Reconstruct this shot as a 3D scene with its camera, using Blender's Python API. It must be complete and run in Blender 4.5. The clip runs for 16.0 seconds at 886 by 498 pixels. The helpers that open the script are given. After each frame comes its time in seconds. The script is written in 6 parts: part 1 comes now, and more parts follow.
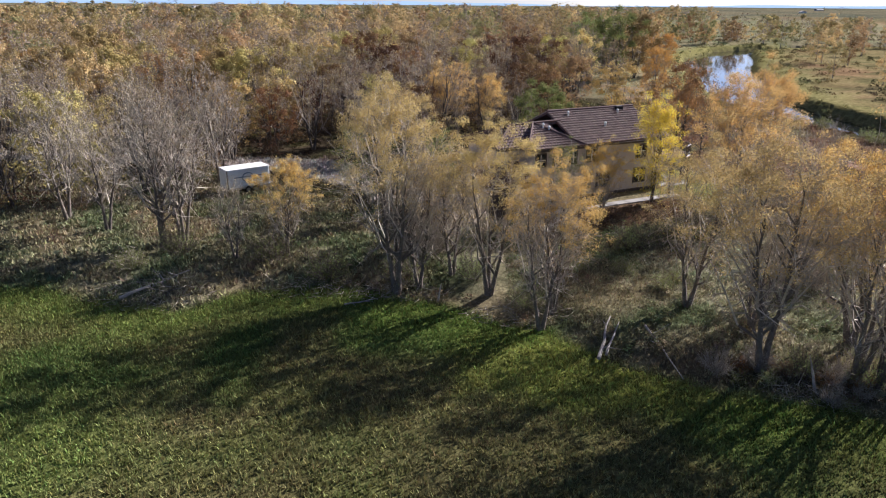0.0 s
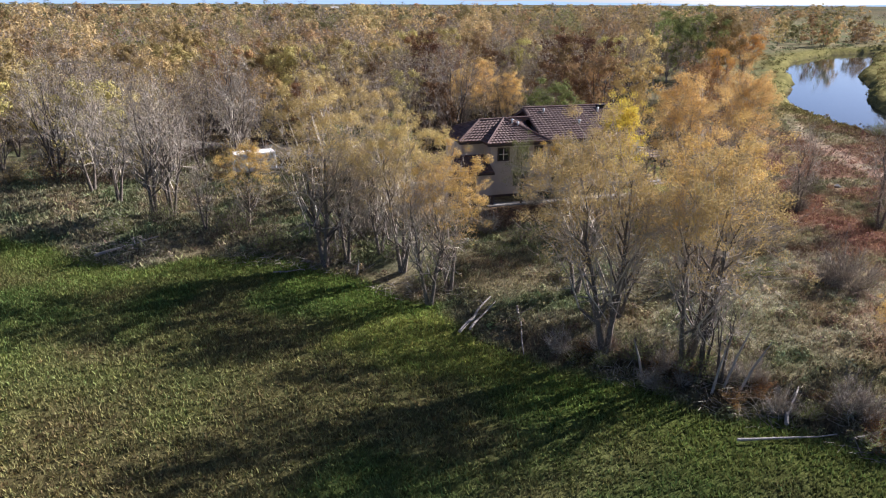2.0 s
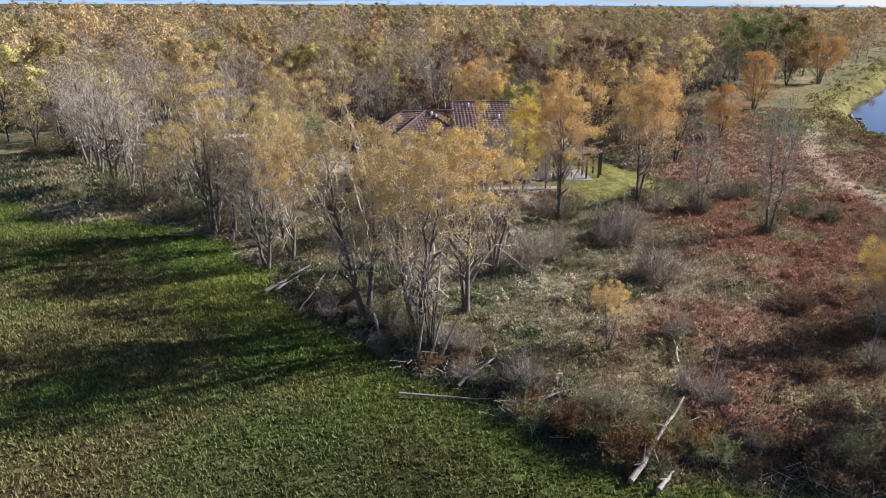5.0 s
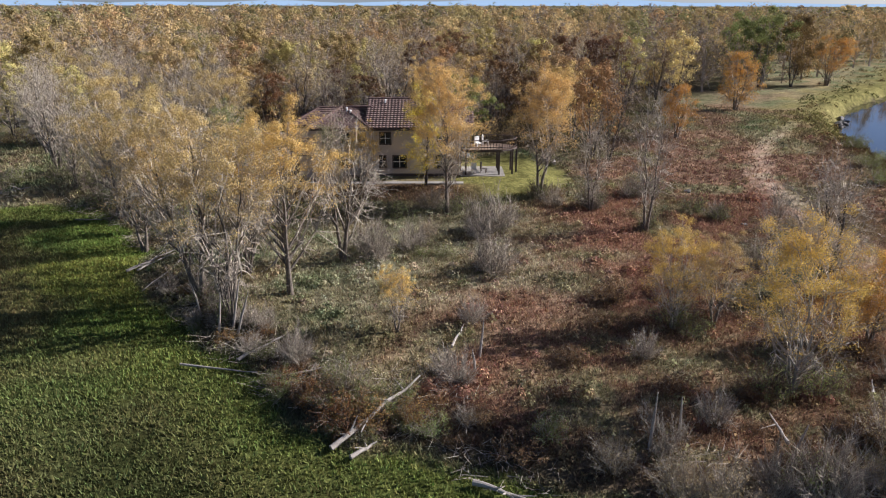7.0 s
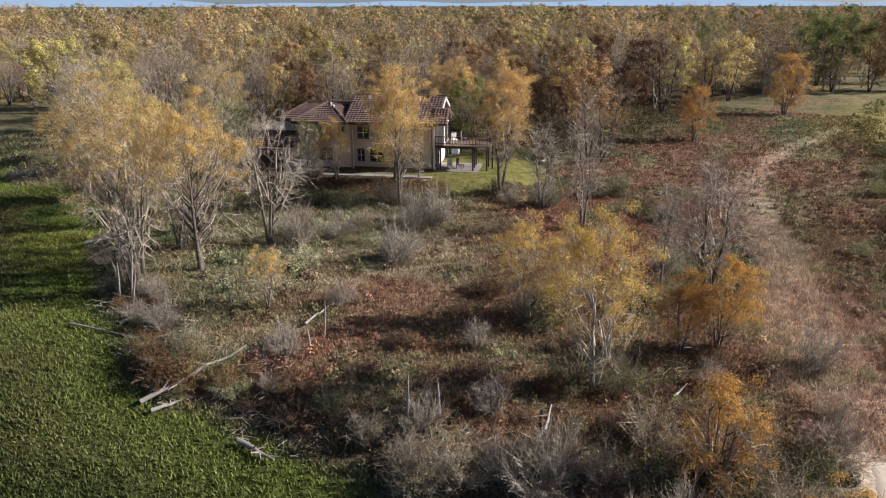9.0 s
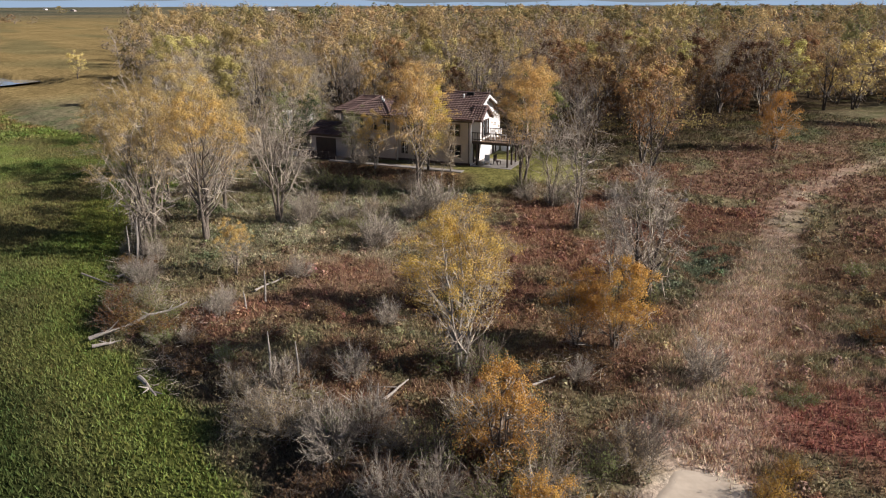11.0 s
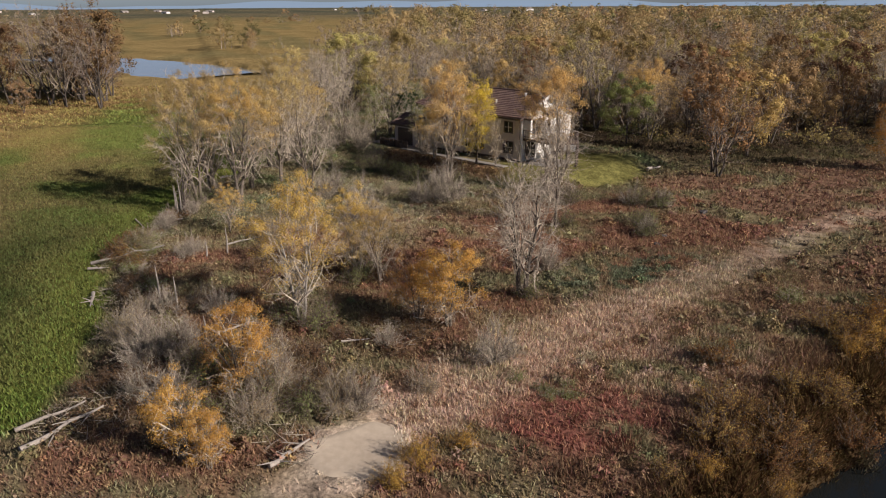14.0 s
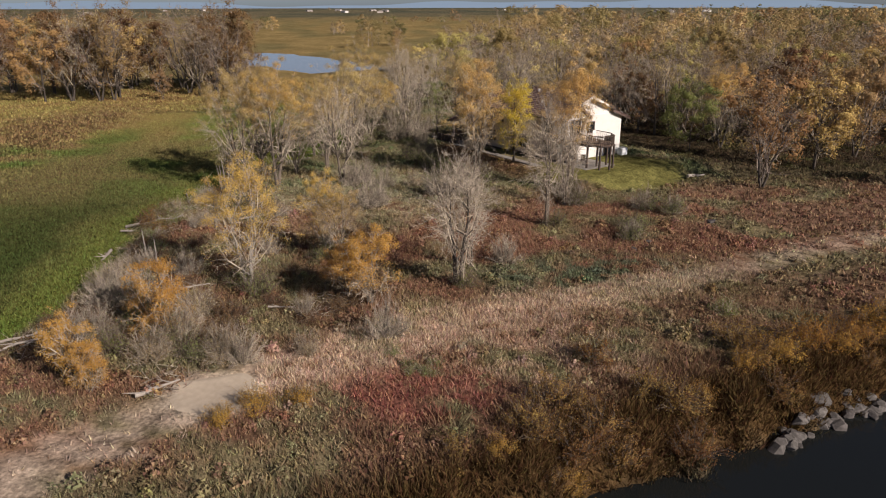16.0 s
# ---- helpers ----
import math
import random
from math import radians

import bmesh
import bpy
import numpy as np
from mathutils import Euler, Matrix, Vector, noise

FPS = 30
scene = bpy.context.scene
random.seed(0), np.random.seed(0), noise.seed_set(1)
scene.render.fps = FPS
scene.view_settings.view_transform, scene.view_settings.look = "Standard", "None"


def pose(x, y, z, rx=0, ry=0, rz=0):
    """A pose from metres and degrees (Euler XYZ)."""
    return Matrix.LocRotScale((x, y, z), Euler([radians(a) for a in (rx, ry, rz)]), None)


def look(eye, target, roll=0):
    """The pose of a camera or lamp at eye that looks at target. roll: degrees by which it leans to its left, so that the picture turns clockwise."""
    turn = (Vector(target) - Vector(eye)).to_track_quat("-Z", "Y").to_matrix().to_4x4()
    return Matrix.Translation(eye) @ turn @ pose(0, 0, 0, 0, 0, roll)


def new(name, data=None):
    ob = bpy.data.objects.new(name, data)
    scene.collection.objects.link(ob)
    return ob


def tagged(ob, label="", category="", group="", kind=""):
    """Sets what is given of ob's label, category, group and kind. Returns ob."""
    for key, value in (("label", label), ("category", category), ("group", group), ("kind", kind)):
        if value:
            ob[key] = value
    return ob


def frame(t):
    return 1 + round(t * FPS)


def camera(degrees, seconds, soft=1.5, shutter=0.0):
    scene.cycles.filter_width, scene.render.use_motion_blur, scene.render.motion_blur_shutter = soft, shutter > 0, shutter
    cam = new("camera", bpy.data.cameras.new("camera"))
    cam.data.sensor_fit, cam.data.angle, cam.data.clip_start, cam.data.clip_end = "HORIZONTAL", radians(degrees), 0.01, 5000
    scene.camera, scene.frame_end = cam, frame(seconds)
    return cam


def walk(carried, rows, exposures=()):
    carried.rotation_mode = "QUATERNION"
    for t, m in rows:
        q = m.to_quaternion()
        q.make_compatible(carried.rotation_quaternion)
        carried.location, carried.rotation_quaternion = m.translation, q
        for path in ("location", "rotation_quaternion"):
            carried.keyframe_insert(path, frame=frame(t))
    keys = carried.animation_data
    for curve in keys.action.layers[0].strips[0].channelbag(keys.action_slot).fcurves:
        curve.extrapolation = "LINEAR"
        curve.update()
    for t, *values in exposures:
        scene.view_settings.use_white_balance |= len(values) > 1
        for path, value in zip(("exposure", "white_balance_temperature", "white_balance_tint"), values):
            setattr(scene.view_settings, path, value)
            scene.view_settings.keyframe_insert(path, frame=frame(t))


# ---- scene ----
cam = camera(64.1, 16.0, soft=1.1)
PATH = [
    (0, (1.553, -1.443, 18.523), (1.47, 0.443, 17.865), 0.4),
    (0.5, (5.127, -2.389, 18.546), (4.942, -0.51, 17.886), 0.5),
    (1, (8.383, -3.074, 18.58), (8.123, -1.204, 17.918), 0.5),
    (1.5, (11.989, -3.622, 18.672), (11.655, -1.764, 18.011), 0.4),
    (2, (15.885, -3.85, 18.698), (15.466, -2.009, 18.038), 0.2),
    (2.5, (19.292, -3.847, 18.689), (18.8, -2.024, 18.03), 0.2),
    (3, (22.922, -3.7, 18.701), (22.375, -1.892, 18.041), 0.1),
    (3.2, (24.386, -3.635, 18.698), (23.818, -1.834, 18.039), -0.0),
    (5.3, (39.338, -1.363, 18.664), (38.543, 0.35, 18.005), 0.3),
    (5.5, (40.727, -0.973, 18.656), (39.92, 0.735, 17.997), 0.3),
    (6, (44.039, 0.073, 18.607), (43.197, 1.764, 17.95), 0.1),
    (6.5, (47.543, 1.247, 18.604), (46.667, 2.921, 17.946), 0.1),
    (7, (51.184, 2.671, 18.561), (50.271, 4.324, 17.904), 0.1),
    (7.5, (54.372, 4.007, 18.52), (53.417, 5.637, 17.863), 0.0),
    (8, (57.742, 5.447, 18.513), (56.725, 7.039, 17.856), 0.0),
    (8.5, (61.294, 7.058, 18.545), (60.205, 8.602, 17.889), -0.0),
    (9, (64.252, 8.762, 18.481), (63.082, 10.246, 17.825), -0.1),
    (9.2, (65.438, 9.559, 18.453), (64.232, 11.013, 17.796), -0.0),
    (11.3, (77.451, 17.678, 18.562), (75.925, 18.792, 17.906), -0.2),
    (11.5, (78.605, 18.673, 18.586), (77.05, 19.747, 17.93), -0.2),
    (12, (81.451, 21.361, 18.677), (79.832, 22.335, 18.021), -0.2),
    (12.5, (83.788, 23.937, 18.681), (82.117, 24.82, 18.026), -0.2),
    (13, (86.101, 26.727, 18.714), (84.382, 27.512, 18.059), -0.2),
    (13.5, (88.326, 29.855, 18.71), (86.562, 30.534, 18.056), -0.2),
    (14, (90.069, 32.734, 18.688), (88.272, 33.32, 18.034), -0.3),
    (14.5, (91.709, 35.855, 18.637), (89.883, 36.345, 17.984), -0.2),
    (15, (93.211, 39.0, 18.631), (91.361, 39.389, 17.979), -0.2),
    (15.5, (94.59, 42.273, 18.677), (92.72, 42.551, 18.025), -0.1),
    (16, (95.734, 45.658, 18.712), (93.85, 45.819, 18.06), -0.1),
]
walk(cam, [(t, look(eye, target, roll)) for t, eye, target, roll in PATH], [(0, 1.2, 5450, 17), (3.0, 1.25, 5400, 17), (5.5, 1.1, 5450, 16), (7.0, 0.95, 5550, 15), (9.0, 0.78, 5750, 14), (12.5, 0.37, 6050, 16), (16.0, 0.08, 6350, 18)])

# ---- world, sun and exposure ----
SUN_AZ, SUN_EL = 47.5, 28.5  # degrees clockwise from +y, and above the horizon
world = bpy.data.worlds.new("sky")
scene.world = world
world.use_nodes = True
sky = world.node_tree.nodes.new("ShaderNodeTexSky")
sky.sky_type, sky.sun_disc = "NISHITA", False
sky.sun_elevation, sky.sun_rotation = radians(SUN_EL), radians(SUN_AZ)
sky.air_density, sky.dust_density, sky.ozone_density = 0.55, 1.4, 0.8
sky.altitude = 1000
backing = world.node_tree.nodes["Background"]
backing.inputs["Strength"].default_value = 0.05
world.node_tree.links.new(sky.outputs[0], backing.inputs["Color"])
sun = new("sun", bpy.data.lights.new("sun", "SUN"))
sun.data.energy, sun.data.angle, sun.data.color = 5.0, radians(0.53), (1.0, 0.89, 0.74)
sun_way = Vector((math.sin(radians(SUN_AZ)) * math.cos(radians(SUN_EL)), math.cos(radians(SUN_AZ)) * math.cos(radians(SUN_EL)), math.sin(radians(SUN_EL))))
sun.matrix_world = look(sun_way * 300, (0, 0, 0))

# ---- materials ----


def material(name, low, high, rough=0.85, scale=3.0, bump=0.2, metal=0.0, detail=6.0, island=0.0, each=0.0):
    """A procedural surface: two noises mix two colours, with relief; island and each vary it by piece and by object."""
    m = bpy.data.materials.new(name)
    m.use_nodes = True
    n, l = m.node_tree.nodes, m.node_tree.links
    b = n["Principled BSDF"]
    b.inputs["Roughness"].default_value, b.inputs["Metallic"].default_value = rough, metal
    at = n.new("ShaderNodeTexCoord")
    fine, broad = n.new("ShaderNodeTexNoise"), n.new("ShaderNodeTexNoise")
    fine.inputs["Scale"].default_value, broad.inputs["Scale"].default_value = scale * 6, scale * 0.7
    fine.inputs["Detail"].default_value = broad.inputs["Detail"].default_value = detail
    both = n.new("ShaderNodeMath")
    both.operation = "MULTIPLY_ADD"
    both.inputs[1].default_value = 0.5
    half = n.new("ShaderNodeMath")
    half.operation = "MULTIPLY"
    half.inputs[1].default_value = 0.5
    for t in (fine, broad):
        l.new(at.outputs["Object"], t.inputs["Vector"])
    l.new(broad.outputs[0], half.inputs[0])
    l.new(fine.outputs[0], both.inputs[0])
    l.new(half.outputs[0], both.inputs[2])
    ramp = n.new("ShaderNodeValToRGB")
    ramp.color_ramp.elements[0].position, ramp.color_ramp.elements[1].position = 0.32, 0.68
    ramp.color_ramp.elements[0].color, ramp.color_ramp.elements[1].color = (*low, 1), (*high, 1)
    l.new(both.outputs[0], ramp.inputs[0])
    out = vary(n, l, ramp.outputs[0], island, each)
    l.new(out, b.inputs["Base Color"])
    if bump:
        k = n.new("ShaderNodeBump")
        k.inputs["Strength"].default_value, k.inputs["Distance"].default_value = bump, 0.03
        l.new(fine.outputs[0], k.inputs["Height"])
        l.new(k.outputs[0], b.inputs["Normal"])
    return m


def vary(n, l, colour, island, each):
    """Lightness and hue that vary from piece to piece and from object to object."""
    for amount, kind, socket in ((island, "ShaderNodeNewGeometry", "Random Per Island"), (each, "ShaderNodeObjectInfo", "Random")):
        if not amount:
            continue
        src, hsv = n.new(kind), n.new("ShaderNodeHueSaturation")
        for into, spread in (("Value", amount), ("Hue", amount * 0.06)):
            r = n.new("ShaderNodeMapRange")
            mid = 1.0 if into == "Value" else 0.5
            r.inputs["To Min"].default_value, r.inputs["To Max"].default_value = mid - spread, mid + spread
            l.new(src.outputs[socket], r.inputs[0])
            l.new(r.outputs[0], hsv.inputs[into])
        l.new(colour, hsv.inputs["Color"])
        colour = hsv.outputs[0]
    return colour


def leafy(name, colour, glow=0.36, island=0.35, each=0.22, attribute=""):
    """Thin leaves that let some light through."""
    m = bpy.data.materials.new(name)
    m.use_nodes = True
    n, l = m.node_tree.nodes, m.node_tree.links
    n.remove(n["Principled BSDF"])
    if attribute:
        src = n.new("ShaderNodeAttribute")
        src.attribute_name = attribute
    else:
        src = n.new("ShaderNodeRGB")
        src.outputs[0].default_value = (*colour, 1)
    c = vary(n, l, src.outputs[0], island, each)
    d, t, x = n.new("ShaderNodeBsdfDiffuse"), n.new("ShaderNodeBsdfTranslucent"), n.new("ShaderNodeMixShader")
    x.inputs[0].default_value = glow
    l.new(c, d.inputs[0]), l.new(c, t.inputs[0])
    l.new(d.outputs[0], x.inputs[1]), l.new(t.outputs[0], x.inputs[2])
    l.new(x.outputs[0], n["Material Output"].inputs[0])
    return m


def ground_material():
    m = bpy.data.materials.new("ground_cover")
    m.use_nodes = True
    n, l = m.node_tree.nodes, m.node_tree.links
    b = n["Principled BSDF"]
    b.inputs["Roughness"].default_value = 0.95
    b.inputs["Specular IOR Level"].default_value = 0.0
    col, at = n.new("ShaderNodeAttribute"), n.new("ShaderNodeTexCoord")
    col.attribute_name = "cover"
    noises = []
    for s, d in ((0.05, 5), (0.9, 8), (5.0, 6)):
        t = n.new("ShaderNodeTexNoise")
        t.inputs["Scale"].default_value, t.inputs["Detail"].default_value, t.inputs["Roughness"].default_value = s, d, 0.65
        l.new(at.outputs["Object"], t.inputs["Vector"])
        noises.append(t)
    colour = col.outputs[0]
    for t, lo, hi in zip(noises, (0.72, 0.5, 0.45), (1.28, 1.5, 1.55)):
        r, hsv = n.new("ShaderNodeMapRange"), n.new("ShaderNodeHueSaturation")
        r.inputs["From Min"].default_value, r.inputs["From Max"].default_value = 0.3, 0.7
        r.inputs["To Min"].default_value, r.inputs["To Max"].default_value = lo, hi
        l.new(t.outputs[0], r.inputs[0]), l.new(r.outputs[0], hsv.inputs["Value"])
        l.new(colour, hsv.inputs["Color"])
        colour = hsv.outputs[0]
    l.new(colour, b.inputs["Base Color"])
    k = n.new("ShaderNodeBump")
    k.inputs["Strength"].default_value, k.inputs["Distance"].default_value = 0.9, 0.25
    l.new(noises[1].outputs[0], k.inputs["Height"])
    l.new(k.outputs[0], b.inputs["Normal"])
    return m


def water_material(name, deep):
    m = bpy.data.materials.new(name)
    m.use_nodes = True
    n, l = m.node_tree.nodes, m.node_tree.links
    b = n["Principled BSDF"]
    b.inputs["Base Color"].default_value, b.inputs["Roughness"].default_value, b.inputs["IOR"].default_value = (*deep, 1), 0.06, 1.33
    at, t, k = n.new("ShaderNodeTexCoord"), n.new("ShaderNodeTexNoise"), n.new("ShaderNodeBump")
    t.inputs["Scale"].default_value, t.inputs["Detail"].default_value = 0.6, 4
    k.inputs["Strength"].default_value, k.inputs["Distance"].default_value = 0.05, 0.05
    l.new(at.outputs["Object"], t.inputs["Vector"]), l.new(t.outputs[0], k.inputs["Height"]), l.new(k.outputs[0], b.inputs["Normal"])
    return m


GROUND = ground_material()
WATER = water_material("river_water", (0.012, 0.014, 0.014))
# The pond's pale base colour stands in for the bright sky it reflects.
POND_WATER = water_material("sky_pale_pond_water", (0.34, 0.36, 0.36))
TUFT = leafy("weeds", (1, 1, 1), 0.2, 0.4, 0.0, "cover")
BARK = material("bark", (0.045, 0.037, 0.03), (0.12, 0.10, 0.082), 0.95, 4.0, 0.6)
GREY_BARK = material("grey_brown_bark", (0.065, 0.053, 0.041), (0.23, 0.19, 0.15), 0.92, 4.0, 0.5)
PALE_BARK = material("pale_bark", (0.16, 0.14, 0.12), (0.42, 0.39, 0.34), 0.9, 4.0, 0.4)
TWIG = material("grey_twigs", (0.26, 0.215, 0.165), (0.53, 0.46, 0.37), 0.9, 2.0, 0.0, island=0.3)
SHRUB = material("grey_brush", (0.17, 0.142, 0.108), (0.48, 0.41, 0.33), 0.9, 2.0, 0.0, island=0.45)
WOOD_TWIG = material("woodland_twigs", (0.19, 0.155, 0.12), (0.38, 0.32, 0.26), 0.9, 2.0, 0.0, island=0.3, each=0.3)
BROWN_STEM = material("brown_stems", (0.075, 0.055, 0.042), (0.19, 0.15, 0.115), 0.9, 2.0, 0.0, island=0.3)
DRIFTWOOD = material("bleached_driftwood", (0.20, 0.175, 0.15), (0.44, 0.395, 0.345), 0.9, 5.0, 0.5)
LEAF = {
    "orange": leafy("orange_leaves", (0.72, 0.50, 0.19), 0.4, 0.14, 0.08),
    "lemon": leafy("lemon_yellow_leaves", (0.74, 0.58, 0.09), 0.45, 0.22, 0.0),
    "honey": leafy("willow_leaves", (0.54, 0.31, 0.09), 0.36, 0.16, 0.14),
    "bank": leafy("bank_leaves", (0.26, 0.15, 0.06), 0.3, 0.35, 0.3),
    "amber": leafy("amber_leaves", (0.40, 0.225, 0.06), 0.3, 0.25, 0.2),
    "rust": leafy("rust_leaves", (0.185, 0.115, 0.066), 0.3),
    "gold": leafy("golden_leaves", (0.62, 0.43, 0.155), 0.42, 0.14, 0.1),
    "yellow": leafy("yellow_green_leaves", (0.66, 0.46, 0.13), 0.36, 0.14, 0.06),
    "sage": leafy("sage_green_leaves", (0.22, 0.24, 0.09)),
    "green": leafy("green_leaves", (0.21, 0.225, 0.08)),
    "olive": leafy("olive_gold_leaves", (0.54, 0.41, 0.175), 0.38, 0.15, 0.12),
    "tan": leafy("tan_leaves", (0.40, 0.31, 0.18)),
    "wood_gold": leafy("woodland_gold_leaves", (0.56, 0.415, 0.19), 0.2, 0.1, 0.42),
    "wood_orange": leafy("woodland_orange_leaves", (0.40, 0.25, 0.11), 0.2, 0.1, 0.42),
    "wood_olive": leafy("woodland_olive_leaves", (0.40, 0.32, 0.125), 0.2, 0.1, 0.42),
    "wood_rust": leafy("woodland_rust_leaves", (0.19, 0.115, 0.06), 0.18, 0.1, 0.4),
    "dark": leafy("dark_green_needles", (0.045, 0.075, 0.03)),
}

# ---- the land ----
EDGE_X = (-400, -60, -30, -24, -17, -14, -8, -3.5, 2.5, 6, 9.7, 12, 16, 22, 27, 30, 34, 37, 44, 52, 57, 61, 70, 90, 400)
EDGE_Y = (30, 34, 42, 40.5, 38, 41.5, 43, 41.5, 38.8, 36.5, 33, 31, 30.2, 27.5, 26.8, 24.3, 23.2, 24.6, 25, 24.8, 23, 19, 10, 0, -150)
RIVER = ((180, -140, 18), (122, -20, 17), (103, 35, 19), (86, 61, 15.8), (78, 80, 14.6), (67, 103, 8), (60, 122, 7), (58.5, 140, 7.5), (61.5, 165, 8), (72, 200, 8.5), (76, 228, 9.5), (90, 270, 12), (108, 312, 8), (150, 345, 8), (260, 350, 9), (420, 420, 12))
POND = ((-225, -25, 10), (-195, 0, 15), (-160, 18, 19), (-126, 39, 15))
PATH_LINE = ((78, 24, 1.6), (71, 30.4, 1.6), (66.8, 34.8, 1.5), (63.2, 39, 1.6), (61.8, 43, 1.9), (59.8, 46.5, 1.9), (57.8, 51, 1.9), (55.7, 56, 1.6), (53.4, 62.5, 1.2), (50.9, 69.5, 1.1), (46.8, 78.5, 1.1), (44.6, 86, 1.0), (43.5, 104, 0.8), (46, 130, 0.7))
HOUSE = (6.0, 57.6, 29.0)  # the corner of its front block, and its turn


def ease(a, b, x):
    t = np.clip((x - a) / (b - a), 0, 1)
    return t * t * (3 - 2 * t)


def beside(line, x, y):
    """How far outside a ribbon of points and half widths each place lies."""
    best = np.full(np.shape(x), 1e9)
    for (ax, ay, aw), (bx, by, bw) in zip(line, line[1:]):
        dx, dy = bx - ax, by - ay
        t = np.clip(((x - ax) * dx + (y - ay) * dy) / (dx * dx + dy * dy), 0, 1)
        best = np.minimum(best, np.hypot(x - ax - t * dx, y - ay - t * dy) - aw - t * (bw - aw))
    return best


def waves(x, y, size, seed=0):
    """A smooth random field of about -1 to 1, without a lattice."""
    r = np.random.default_rng(seed)
    out = np.zeros(np.shape(x))
    for k in range(10):
        a, f = r.uniform(0, 2 * np.pi), (0.6 + 1.6 * r.random()) / size
        out = out + np.sin((x * np.cos(a) + y * np.sin(a)) * f * 2 * np.pi + r.uniform(0, 6.28) + 1.3 * np.sin((y * np.cos(a) - x * np.sin(a)) * f * 3.1 + k))
    return out / 4.2


def inland(x, y):
    return y - np.interp(x, EDGE_X, EDGE_Y) + 0.7 * waves(x, y, 9, 4)


def house_local(x, y):
    a = radians(HOUSE[2])
    dx, dy = x - HOUSE[0], y - HOUSE[1]
    return dx * math.cos(a) + dy * math.sin(a), dy * math.cos(a) - dx * math.sin(a)


def height(x, y):
    x, y = np.asarray(x, float), np.asarray(y, float)
    h = 0.15 + 0.8 * ease(-0.5, 5, inland(x, y)) + 0.12 * waves(x, y, 14, 1) * ease(0, 3, inland(x, y))
    u, v = house_local(x, y)
    far = np.maximum(np.maximum(-9 - u, u - 22), np.maximum(-3.0 - v, v - 14))
    pad = ease(3.0, 0.0, far)
    h = h * (1 - pad) + 1.9 * pad
    w = ease(-1.2, 2.4, beside(RIVER, x, y) + 0.8 * waves(x, y, 7, 9))
    h = h * w - 2.0 * (1 - w)
    w = ease(-3, 1, beside(POND, x, y) + 2.0 * waves(x, y, 30, 10))
    return h * w - 0.8 * (1 - w)


def blend(c, other, w):
    return c * (1 - w[..., None]) + np.array(other) * w[..., None]


def washed(x, y):
    """The broad band of straw tufts along the sandy path."""
    band = ease(2.2, 0.0, beside(PATH_LINE, x, y) + 1.6 * waves(x, y, 9, 3)) * ease(38, 41, y) * ease(72, 60, y)
    flat = ease(1.2, 0.6, np.hypot((x - 61.5) / 4.2, (y - 53.5) / 6.5) + 0.25 * waves(x, y, 5, 44))
    return np.maximum(band, 0.85 * flat)


